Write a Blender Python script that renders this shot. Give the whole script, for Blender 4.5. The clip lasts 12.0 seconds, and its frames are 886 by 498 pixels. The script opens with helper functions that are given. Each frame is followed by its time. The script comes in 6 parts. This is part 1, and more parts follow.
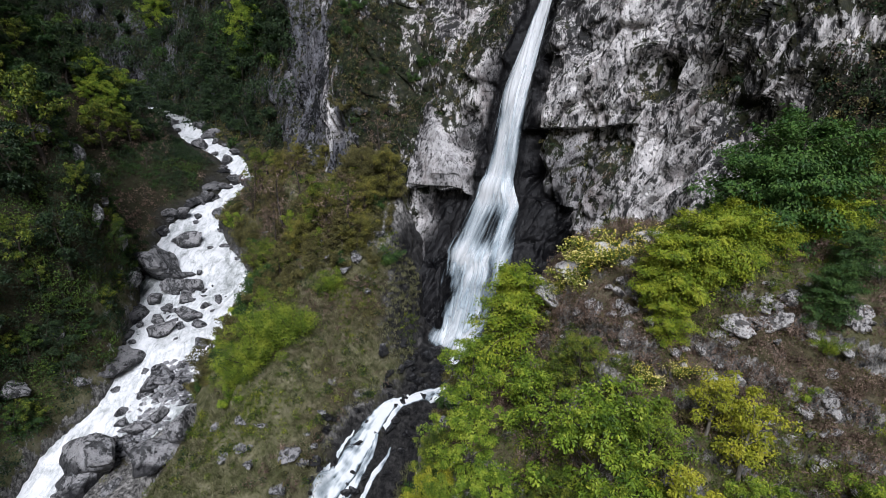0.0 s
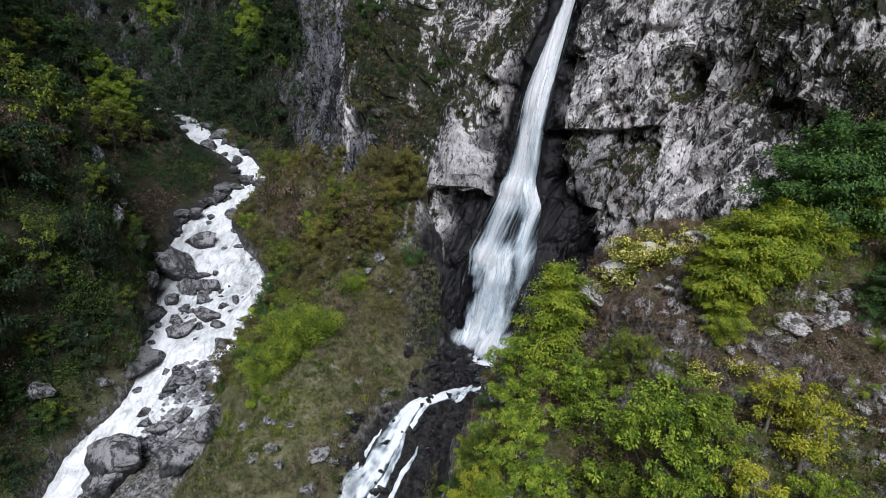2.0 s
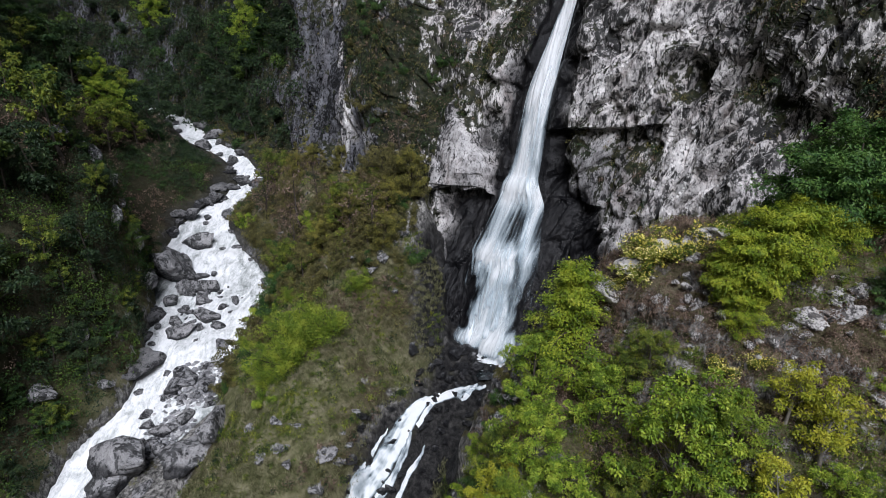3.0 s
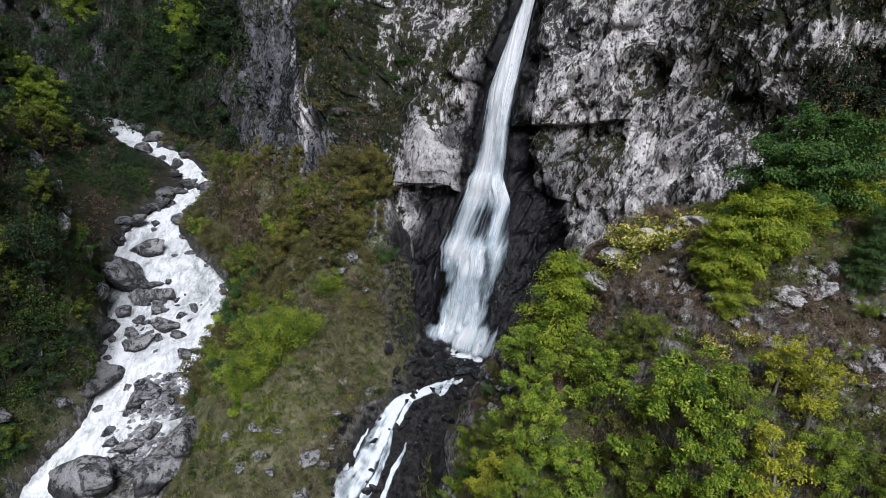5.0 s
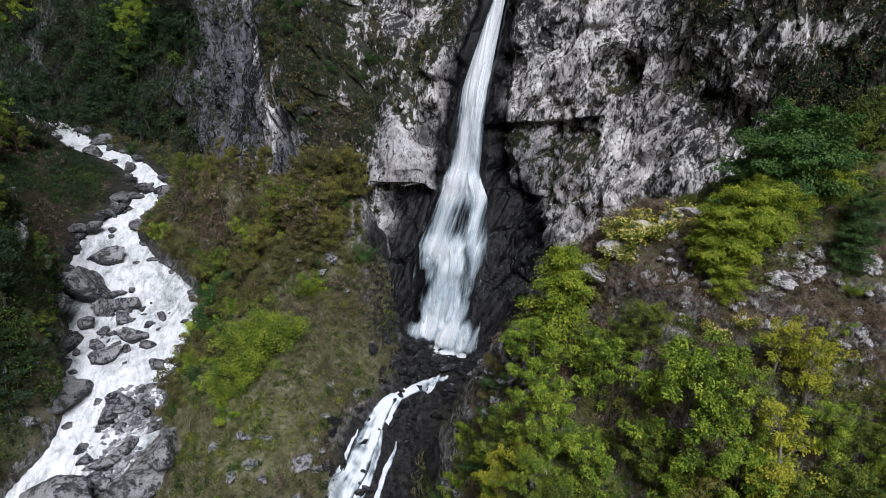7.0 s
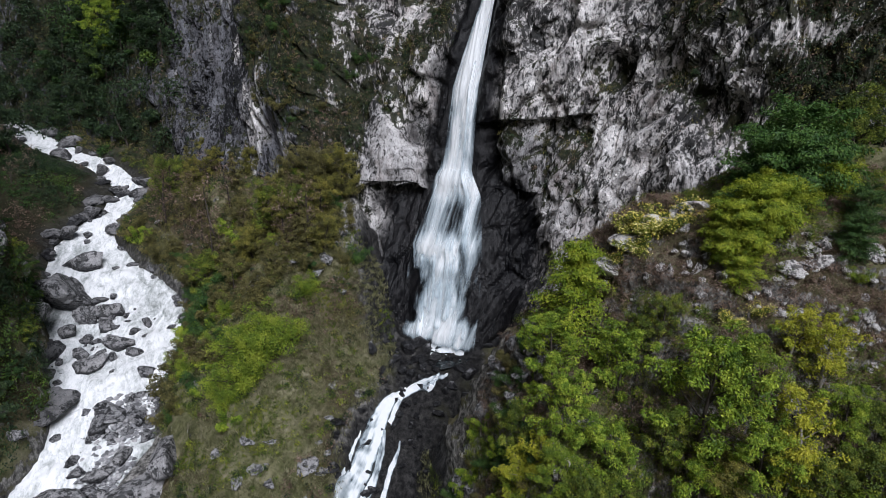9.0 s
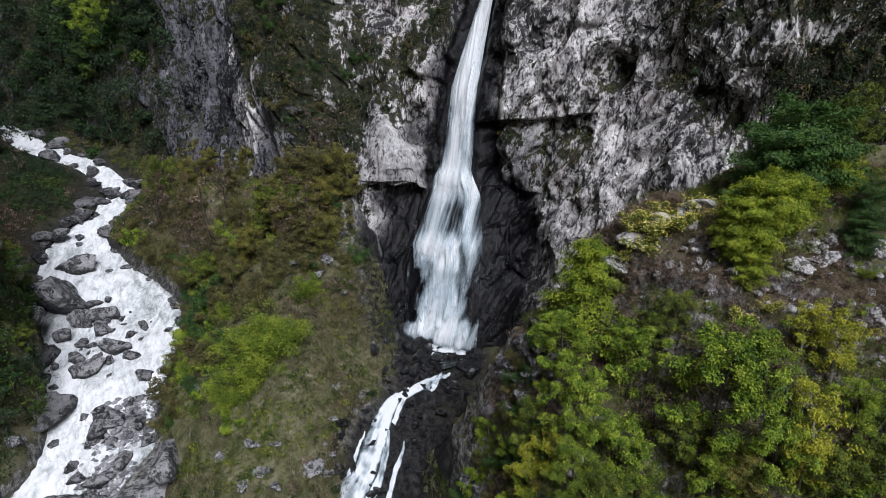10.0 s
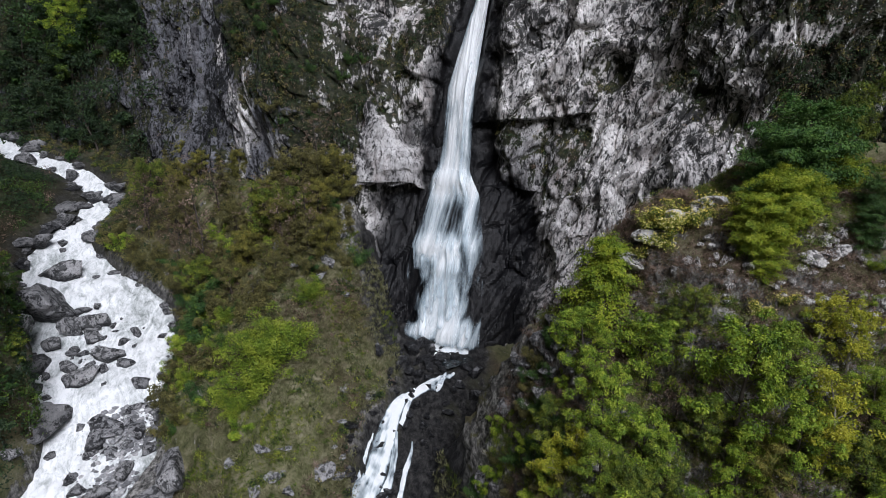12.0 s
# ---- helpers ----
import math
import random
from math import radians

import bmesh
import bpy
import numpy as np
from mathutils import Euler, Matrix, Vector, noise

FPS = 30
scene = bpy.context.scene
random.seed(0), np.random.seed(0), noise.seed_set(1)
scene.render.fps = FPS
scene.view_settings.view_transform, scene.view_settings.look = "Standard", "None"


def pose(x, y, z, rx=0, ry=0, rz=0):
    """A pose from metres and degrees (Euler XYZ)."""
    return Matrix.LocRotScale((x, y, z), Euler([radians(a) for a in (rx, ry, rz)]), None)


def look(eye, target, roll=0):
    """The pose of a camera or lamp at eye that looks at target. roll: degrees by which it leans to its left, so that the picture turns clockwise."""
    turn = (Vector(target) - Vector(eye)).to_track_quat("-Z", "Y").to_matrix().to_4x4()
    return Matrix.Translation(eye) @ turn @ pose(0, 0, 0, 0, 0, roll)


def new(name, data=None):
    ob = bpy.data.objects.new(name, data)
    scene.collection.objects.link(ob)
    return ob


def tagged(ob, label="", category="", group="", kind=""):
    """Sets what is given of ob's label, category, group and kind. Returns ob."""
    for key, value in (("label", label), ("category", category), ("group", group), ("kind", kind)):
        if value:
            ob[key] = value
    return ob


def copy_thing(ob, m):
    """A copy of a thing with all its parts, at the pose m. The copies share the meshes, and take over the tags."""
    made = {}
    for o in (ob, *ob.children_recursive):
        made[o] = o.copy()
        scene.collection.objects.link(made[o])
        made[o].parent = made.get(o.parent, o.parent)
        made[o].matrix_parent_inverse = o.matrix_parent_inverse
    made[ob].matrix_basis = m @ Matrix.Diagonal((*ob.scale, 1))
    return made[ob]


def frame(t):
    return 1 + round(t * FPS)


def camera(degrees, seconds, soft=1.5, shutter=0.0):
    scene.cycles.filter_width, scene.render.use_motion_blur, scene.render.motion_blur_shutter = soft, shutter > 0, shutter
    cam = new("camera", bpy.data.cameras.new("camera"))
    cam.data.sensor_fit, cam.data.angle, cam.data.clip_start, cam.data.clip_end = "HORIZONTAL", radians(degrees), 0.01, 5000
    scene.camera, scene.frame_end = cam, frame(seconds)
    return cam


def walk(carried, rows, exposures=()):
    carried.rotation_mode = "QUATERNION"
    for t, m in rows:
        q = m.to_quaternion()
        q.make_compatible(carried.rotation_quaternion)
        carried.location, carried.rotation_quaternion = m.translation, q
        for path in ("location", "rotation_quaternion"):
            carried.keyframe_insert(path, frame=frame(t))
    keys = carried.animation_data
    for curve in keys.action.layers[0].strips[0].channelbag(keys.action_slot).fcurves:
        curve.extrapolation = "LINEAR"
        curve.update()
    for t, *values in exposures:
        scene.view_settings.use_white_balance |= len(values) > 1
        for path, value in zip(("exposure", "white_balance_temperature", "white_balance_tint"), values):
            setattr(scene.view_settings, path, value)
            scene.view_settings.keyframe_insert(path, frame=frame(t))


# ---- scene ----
cam = camera(74.7, 12.0, soft=0.5)
METRES, EYE, TILT, LEAN, TURN = 20.0, 30.0, -18.5, 0.0, 0.0
ROWS = [
    (0.0, 0.0, 0.0, 0.0, 0.0, 0.0, 0.0),
    (0.5, -0.0391, -0.0066, 0.0007, -0.11, 0.04, -0.02),
    (1.0, -0.0795, -0.0122, 0.0009, -0.24, 0.05, -0.02),
    (1.5, -0.12, -0.0161, -0.0005, -0.39, 0.07, -0.02),
    (2.0, -0.1608, -0.0182, -0.0038, -0.58, 0.1, -0.0),
    (2.5, -0.2018, -0.0196, -0.0072, -0.92, 0.11, 0.06),
    (3.0, -0.2423, -0.022, -0.0096, -1.67, 0.11, 0.31),
    (5.0, -0.4137, -0.0337, -0.0125, -7.63, -0.19, 2.42),
    (5.5, -0.4579, -0.0347, -0.0103, -9.33, -0.35, 3.06),
    (6.0, -0.5006, -0.0316, -0.0088, -10.59, -0.46, 3.51),
    (6.5, -0.5433, -0.0263, -0.0074, -11.68, -0.55, 3.84),
    (7.0, -0.5854, -0.0195, -0.0059, -12.64, -0.63, 4.17),
    (9.0, -0.7481, 0.0159, 0.0012, -16.04, -0.96, 5.27),
    (9.5, -0.788, 0.0261, 0.0033, -16.71, -1.0, 5.46),
    (10.0, -0.8274, 0.0362, 0.005, -17.42, -1.04, 5.68),
    (10.5, -0.8668, 0.0461, 0.0073, -18.3, -1.11, 5.95),
    (11.0, -0.906, 0.057, 0.0123, -19.02, -1.19, 6.16),
    (11.5, -0.9447, 0.0691, 0.0153, -19.62, -1.2, 6.32),
    (12.0, -0.983, 0.0817, 0.0181, -20.2, -1.25, 6.49),
]
walk(cam, [(t, pose(0, 0, EYE, TILT, LEAN, TURN) @ pose(METRES * x, METRES * y, METRES * z, 90 + pitch, roll, yaw)) for t, x, y, z, yaw, pitch, roll in ROWS],
     [(0.0, -0.27, 6200, 12), (12.0, -0.33, 6200, 12)])


# light: an overcast sky that fills the valley from above and behind the camera
world = bpy.data.worlds.new("sky")
scene.world = world
world.use_nodes = True
_sky = world.node_tree.nodes.new("ShaderNodeTexSky")
_sky.sky_type, _sky.sun_disc = "NISHITA", False
_sky.sun_elevation, _sky.sun_rotation = radians(49), radians(190)
_sky.air_density, _sky.dust_density, _sky.ozone_density = 1.0, 4.0, 1.0
_bg = world.node_tree.nodes["Background"]
_bg.inputs["Strength"].default_value = 0.044
world.node_tree.links.new(_sky.outputs["Color"], _bg.inputs["Color"])
sun = new("sun", bpy.data.lights.new("sun", "SUN"))
sun.data.energy, sun.data.angle, sun.data.color = 4.9, radians(28), (0.93, 0.95, 1.0)
sun.matrix_world = look((2, -44, 95), (0, 40, 0))

# ---- materials ----
def material(name, rough=0.9, spec=0.3):
    m = bpy.data.materials.new(name)
    m.use_nodes = True
    b = m.node_tree.nodes["Principled BSDF"]
    b.inputs["Roughness"].default_value = rough
    b.inputs["Specular IOR Level"].default_value = spec
    return m, m.node_tree, b


def put(nt, kind, links=(), **values):
    """A node, with values by input name and links as (input, socket)."""
    n = nt.nodes.new(kind)
    for key, value in values.items():
        n.inputs[key].default_value = value
    for key, socket in links:
        nt.links.new(socket, n.inputs[key])
    return n


def spot(nt, scale, detail=4.0, squash=(1, 1, 1), rough=0.55, distort=0.0):
    """Noise over the object's own coordinates."""
    tc = nt.nodes.new("ShaderNodeTexCoord")
    mp = put(nt, "ShaderNodeMapping", [("Vector", tc.outputs["Object"])], Scale=squash)
    return put(nt, "ShaderNodeTexNoise", [("Vector", mp.outputs["Vector"])], Scale=scale, Detail=detail, Roughness=rough, Distortion=distort).outputs["Fac"]


def stops(nt, fac, rows):
    """A colour ramp: rows of (place, colour)."""
    n = nt.nodes.new("ShaderNodeValToRGB")
    nt.links.new(fac, n.inputs["Fac"])
    e = n.color_ramp.elements
    while len(e) < len(rows):
        e.new(0.5)
    for el, (at, c) in zip(e, rows):
        el.position, el.color = at, (*c, 1) if len(c) == 3 else c
    return n.outputs["Color"]


def level(nt, fac, a, b, lo=0.0, hi=1.0):
    n = put(nt, "ShaderNodeMapRange", [("Value", fac)])
    n.inputs["From Min"].default_value, n.inputs["From Max"].default_value = a, b
    n.inputs["To Min"].default_value, n.inputs["To Max"].default_value = lo, hi
    return n.outputs["Result"]


def calc(nt, op, a, b):
    n = nt.nodes.new("ShaderNodeMath")
    n.operation = op
    for k, v in enumerate((a, b)):
        if isinstance(v, (int, float)):
            n.inputs[k].default_value = v
        else:
            nt.links.new(v, n.inputs[k])
    return n.outputs[0]


def blend(nt, fac, a, b, how="MIX"):
    n = nt.nodes.new("ShaderNodeMix")
    n.data_type, n.blend_type = "RGBA", how
    for key, v in ((0, fac), (6, a), (7, b)):
        if isinstance(v, (int, float)):
            n.inputs[key].default_value = v
        elif isinstance(v, tuple):
            n.inputs[key].default_value = (*v, 1)
        else:
            nt.links.new(v, n.inputs[key])
    return n.outputs[2]


def bump(nt, bsdf, height, strength, distance):
    n = put(nt, "ShaderNodeBump", [("Height", height)], Strength=strength, Distance=distance)
    nt.links.new(n.outputs["Normal"], bsdf.inputs["Normal"])


def attr(nt, name):
    n = nt.nodes.new("ShaderNodeAttribute")
    n.attribute_name = name
    return n.outputs["Fac"]


def rock_material(name, pale, mid, dark, mossy, streak=(1, 1, 0.45), k=1.0, breaks=0.0, chip=0.7, speck=0.46):
    """Weathered rock: pale faces, darker stains, black cracks; 'moss' and 'wet' come from the shape. k: how fine."""
    m, nt, b = material(name, 0.88, 0.2)
    tc = nt.nodes.new("ShaderNodeTexCoord")
    slant = put(nt, "ShaderNodeMapping", [("Vector", tc.outputs["Object"])], Scale=streak, Rotation=(0.18, 0.32, 0.0)).outputs["Vector"]

    def grain(scale, detail, rough=0.65, distort=0.0):
        return put(nt, "ShaderNodeTexNoise", [("Vector", slant)], Scale=scale * k, Detail=detail, Roughness=rough, Distortion=distort).outputs["Fac"]

    big, mids, fine = grain(0.16, 6, 0.62, 0.5), grain(0.8, 8, 0.74, 0.15), grain(3.4, 6, 0.78)
    # dark breaks open where the large pattern is low
    f = calc(nt, "ADD", mids, level(nt, big, 0.38, 0.62, -0.10 - breaks, 0.10))
    col = stops(nt, f, [(0.425, dark), (0.455, mid), (0.48, pale), (0.68, tuple(min(1, c * 1.15) for c in pale))])
    chips = [put(nt, "ShaderNodeTexVoronoi", [("Vector", slant)], Scale=s_ * k, Randomness=1.0) for s_ in (0.8, 2.6)]
    for n_, lo in zip(chips, (chip, chip)):
        sep = put(nt, "ShaderNodeSeparateColor", [("Color", n_.outputs["Color"])])
        col = blend(nt, level(nt, sep.outputs[0], 0.0, 1.0, 1 - lo, 0.0), col, blend(nt, 1.0, col, (0.35, 0.35, 0.36), "MULTIPLY"))
    col = blend(nt, level(nt, grain(0.3, 4), 0.40, 0.58, 0.35, 0.0), col, mid)
    col = blend(nt, level(nt, fine, speck - 0.06, speck, 0.9, 0.0), col, tuple(c * 1.6 for c in dark))
    warp = put(nt, "ShaderNodeTexNoise", [("Vector", slant)], Scale=0.9 * k, Detail=4.0)
    mv = nt.nodes.new("ShaderNodeMix")
    mv.data_type = "VECTOR"
    mv.inputs[0].default_value = 0.5
    nt.links.new(slant, mv.inputs[4])
    nt.links.new(warp.outputs["Color"], mv.inputs[5])
    cr = put(nt, "ShaderNodeTexVoronoi", [("Vector", mv.outputs[1])], Scale=1.5 * k)
    cr.feature = "DISTANCE_TO_EDGE"
    crack = level(nt, cr.outputs["Distance"], 0.0, 0.05, 1.0, 0.0)
    crack = calc(nt, "MULTIPLY", crack, level(nt, grain(0.45, 3), 0.5, 0.62))
    col = blend(nt, crack, col, dark)
    col = blend(nt, attr(nt, "slate_shade"), col, blend(nt, 1.0, col, (0.30, 0.30, 0.335), "MULTIPLY"))
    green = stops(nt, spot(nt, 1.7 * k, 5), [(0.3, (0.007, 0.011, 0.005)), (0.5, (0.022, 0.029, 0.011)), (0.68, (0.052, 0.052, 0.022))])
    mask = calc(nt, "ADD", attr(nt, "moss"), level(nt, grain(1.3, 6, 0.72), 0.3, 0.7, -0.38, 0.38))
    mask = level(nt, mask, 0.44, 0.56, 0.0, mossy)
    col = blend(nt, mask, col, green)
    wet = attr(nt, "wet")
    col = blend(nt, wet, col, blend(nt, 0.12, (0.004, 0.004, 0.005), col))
    nt.links.new(col, b.inputs["Base Color"])
    nt.links.new(level(nt, wet, 0, 1, 0.9, 0.34), b.inputs["Roughness"])
    h = calc(nt, "ADD", calc(nt, "MULTIPLY", mids, 0.9), calc(nt, "MULTIPLY", fine, 0.35))
    h = calc(nt, "SUBTRACT", h, calc(nt, "MULTIPLY", crack, 0.2))
    bump(nt, b, h, 1.0, 0.9 / k)
    return m



def cliff_material():
    """Limestone: pale and pinkish faces, grey films, dense black speckle and blotches; 'moss', 'wet' and slate-dark
    shade by place.
    """
    m, nt, b = material("cliff_rock", 0.9, 0.2)
    tc = nt.nodes.new("ShaderNodeTexCoord")
    slant = put(nt, "ShaderNodeMapping", [("Vector", tc.outputs["Object"])], Scale=(1, 1, 0.5), Rotation=(0.2, 0.35, 0.0)).outputs["Vector"]

    def grain(scale, detail, rough=0.65, distort=0.0):
        return put(nt, "ShaderNodeTexNoise", [("Vector", slant)], Scale=scale, Detail=detail, Roughness=rough, Distortion=distort).outputs["Fac"]

    big, mids, fine, dots = grain(0.13, 5, 0.6, 0.4), grain(0.75, 9, 0.72, 0.3), grain(3.0, 7, 0.75), grain(7.0, 4, 0.7)
    col = stops(nt, mids, [(0.36, (0.26, 0.245, 0.24)), (0.44, (0.56, 0.53, 0.515)), (0.51, (0.82, 0.785, 0.765)), (0.68, (0.90, 0.875, 0.855))])
    col = blend(nt, level(nt, grain(0.33, 5), 0.52, 0.66, 0.0, 0.5), col, (0.42, 0.345, 0.32))
    col = blend(nt, level(nt, big, 0.40, 0.54, 0.4, 0.0), col, blend(nt, 1.0, col, (0.42, 0.41, 0.42), "MULTIPLY"))
    cell = put(nt, "ShaderNodeTexVoronoi", [("Vector", slant)], Scale=2.4, Randomness=1.0)
    sep = put(nt, "ShaderNodeSeparateColor", [("Color", cell.outputs["Color"])])
    col = blend(nt, level(nt, sep.outputs[0], 0.0, 1.0, 0.45, 0.0), col, blend(nt, 1.0, col, (0.4, 0.4, 0.41), "MULTIPLY"))
    # black lichen: blotches that open where the large pattern is low, and speckle
    spread = level(nt, big, 0.36, 0.6, 0.06, -0.05)
    blot = calc(nt, "SUBTRACT", grain(1.25, 9, 0.78, 0.4), spread)
    col = blend(nt, level(nt, blot, 0.445, 0.475, 0.96, 0.0), col, (0.014, 0.015, 0.014))
    col = blend(nt, level(nt, calc(nt, "SUBTRACT", fine, spread), 0.43, 0.475, 0.9, 0.0), col, (0.03, 0.03, 0.03))
    col = blend(nt, level(nt, dots, 0.40, 0.46, 0.6, 0.0), col, (0.05, 0.048, 0.046))
    # bluish darkening: slate-grey rock, and shade put into the rock's colour
    col = blend(nt, attr(nt, "slate_shade"), col, blend(nt, 1.0, col, (0.19, 0.20, 0.225), "MULTIPLY"))
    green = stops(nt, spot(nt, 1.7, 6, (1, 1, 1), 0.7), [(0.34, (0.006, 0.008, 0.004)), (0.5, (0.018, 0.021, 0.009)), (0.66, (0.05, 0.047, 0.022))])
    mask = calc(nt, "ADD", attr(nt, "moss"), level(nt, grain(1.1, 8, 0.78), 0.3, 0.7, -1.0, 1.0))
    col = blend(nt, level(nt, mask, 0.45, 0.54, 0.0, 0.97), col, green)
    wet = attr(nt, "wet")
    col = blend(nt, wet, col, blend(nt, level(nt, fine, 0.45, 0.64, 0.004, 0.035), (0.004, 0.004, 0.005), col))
    nt.links.new(col, b.inputs["Base Color"])
    nt.links.new(level(nt, wet, 0, 1, 0.9, 0.38), b.inputs["Roughness"])
    bump(nt, b, calc(nt, "ADD", calc(nt, "MULTIPLY", mids, 0.6), calc(nt, "MULTIPLY", fine, 0.25)), 0.7, 0.5)
    return m


CLIFF_ROCK = cliff_material()
BOULDER_ROCK = rock_material("boulder_rock", (0.37, 0.365, 0.37), (0.15, 0.15, 0.155), (0.02, 0.02, 0.022), 0.95, (1, 1, 1), 4.0, 0.03)
GREAT_ROCK = rock_material("lichened_rock", (0.40, 0.39, 0.39), (0.19, 0.19, 0.195), (0.035, 0.035, 0.035), 0.8, (1, 1, 0.7), 13.0, 0.06)
OUTCROP_ROCK = rock_material("outcrop_rock", (0.86, 0.825, 0.80), (0.46, 0.435, 0.42), (0.02, 0.02, 0.02), 0.95, (1, 1, 0.6), 3.6, 0.02, 0.62, 0.43)


def pebble_material():
    m, nt, b = material("river_stones", 0.85, 0.25)
    geo = nt.nodes.new("ShaderNodeNewGeometry")
    tone = stops(nt, geo.outputs["Random Per Island"], [(0.0, (0.13, 0.13, 0.135)), (0.5, (0.30, 0.30, 0.31)), (1.0, (0.52, 0.51, 0.51))])
    f = spot(nt, 6.0, 5, (1, 1, 1), 0.7)
    nt.links.new(blend(nt, level(nt, f, 0.4, 0.6, 0.5, 0.0), tone, (0.06, 0.06, 0.063)), b.inputs["Base Color"])
    bump(nt, b, f, 0.7, 0.08)
    return m


PEBBLES = pebble_material()


def soil_material():
    m, nt, b = material("slope_soil", 0.95, 0.15)
    big, mids, fine = spot(nt, 0.11, 4), spot(nt, 0.6, 6, (1, 1, 1), 0.65), spot(nt, 5.0, 6, (1, 1, 1), 0.75)
    grass = stops(nt, mids, [(0.3, (0.04, 0.045, 0.018)), (0.44, (0.105, 0.108, 0.048)), (0.56, (0.185, 0.175, 0.098)), (0.70, (0.28, 0.255, 0.175))])
    brown = stops(nt, fine, [(0.3, (0.03, 0.022, 0.014)), (0.55, (0.09, 0.065, 0.042)), (0.75, (0.17, 0.135, 0.1))])
    col = blend(nt, level(nt, big, 0.48, 0.68), grass, brown)
    rock = stops(nt, spot(nt, 2.2, 8, (1, 1, 0.6), 0.78, 0.2), [(0.38, (0.02, 0.02, 0.02)), (0.45, (0.10, 0.096, 0.09)), (0.53, (0.25, 0.24, 0.225)), (0.6, (0.48, 0.46, 0.43))])
    mask = calc(nt, "ADD", attr(nt, "rocky"), level(nt, spot(nt, 0.55, 6, (1, 1, 1), 0.7), 0.3, 0.7, -0.6, 0.6))
    col = blend(nt, level(nt, mask, 0.5, 0.62), col, rock)
    col = blend(nt, level(nt, fine, 0.3, 0.48, 0.6, 0.0), col, (0.02, 0.018, 0.012))
    # forest floor: leaf litter darkened so that the woods' shade sits in its colour
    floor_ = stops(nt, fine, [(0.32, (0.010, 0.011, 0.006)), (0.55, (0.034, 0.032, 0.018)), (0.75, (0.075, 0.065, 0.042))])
    col = blend(nt, attr(nt, "litter_shade"), col, floor_)
    wet = attr(nt, "wet")
    col = blend(nt, wet, col, blend(nt, 0.1, (0.004, 0.004, 0.005), rock))
    nt.links.new(col, b.inputs["Base Color"])
    nt.links.new(level(nt, wet, 0, 1, 0.95, 0.36), b.inputs["Roughness"])
    bump(nt, b, calc(nt, "ADD", mids, calc(nt, "MULTIPLY", fine, 0.6)), 0.9, 0.35)
    return m


SOIL = soil_material()


def leaf_material(name, rows, shine=0.25):
    """Leaves: colour from leaf to leaf and from place to place, light passing through."""
    m, nt, b = material(name, 0.55, shine)
    geo, info = nt.nodes.new("ShaderNodeNewGeometry"), nt.nodes.new("ShaderNodeObjectInfo")
    tc = nt.nodes.new("ShaderNodeTexCoord")
    n = put(nt, "ShaderNodeTexNoise", [("Vector", tc.outputs["Object"])], Scale=1.3, Detail=3.0).outputs["Fac"]
    f = calc(nt, "ADD", calc(nt, "MULTIPLY", geo.outputs["Random Per Island"], 0.32), calc(nt, "MULTIPLY", level(nt, n, 0.38, 0.62), 0.56))
    f = calc(nt, "ADD", f, calc(nt, "MULTIPLY", info.outputs["Random"], 0.12))
    rows = [(r * 1.05, g, c * 1.15 + 0.001) for r, g, c in rows]
    k = len(rows) - 1
    col = stops(nt, f, [(0.08 + 0.84 * i / k, c) for i, c in enumerate(rows)])
    nt.links.new(col, b.inputs["Base Color"])
    tr = put(nt, "ShaderNodeBsdfTranslucent", [("Color", col)])
    mix = put(nt, "ShaderNodeMixShader", [(1, b.outputs[0]), (2, tr.outputs[0])])
    mix.inputs[0].default_value = 0.13
    nt.links.new(mix.outputs[0], nt.nodes["Material Output"].inputs["Surface"])
    return m


LEAF_BRIGHT = leaf_material("leaf_bright", [(0.06, 0.12, 0.010), (0.21, 0.29, 0.018), (0.38, 0.42, 0.035)])
LEAF_GREEN = leaf_material("leaf_green", [(0.038, 0.082, 0.008), (0.178, 0.28, 0.022), (0.40, 0.475, 0.05)])
LEAF_MID = leaf_material("leaf_mid", [(0.022, 0.045, 0.008), (0.105, 0.155, 0.018), (0.27, 0.30, 0.035)])
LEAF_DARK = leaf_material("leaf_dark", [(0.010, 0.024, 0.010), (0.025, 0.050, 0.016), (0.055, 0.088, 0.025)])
LEAF_DEEP = leaf_material("leaf_deep", [(0.018, 0.05, 0.012), (0.045, 0.10, 0.02), (0.09, 0.16, 0.03)])
LEAF_BEECH = leaf_material("leaf_beech", [(0.024, 0.068, 0.014), (0.065, 0.145, 0.025), (0.135, 0.23, 0.042)])
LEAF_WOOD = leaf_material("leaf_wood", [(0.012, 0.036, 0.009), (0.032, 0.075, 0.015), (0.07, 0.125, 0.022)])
LEAF_OLIVE = leaf_material("leaf_olive", [(0.04, 0.044, 0.014), (0.115, 0.112, 0.032), (0.22, 0.20, 0.06)])
LEAF_BROWN = leaf_material("leaf_brown", [(0.05, 0.036, 0.023), (0.17, 0.125, 0.08), (0.34, 0.265, 0.185)], 0.1)
LEAF_GRASS = leaf_material("leaf_grass", [(0.066, 0.074, 0.028), (0.17, 0.18, 0.075), (0.31, 0.305, 0.165)], 0.1)
LEAF_GOLD = leaf_material("leaf_gold", [(0.045, 0.05, 0.012), (0.135, 0.138, 0.026), (0.27, 0.25, 0.045)])
LEAF_LIME = leaf_material("leaf_lime", [(0.05, 0.10, 0.012), (0.16, 0.24, 0.02), (0.29, 0.35, 0.035)])
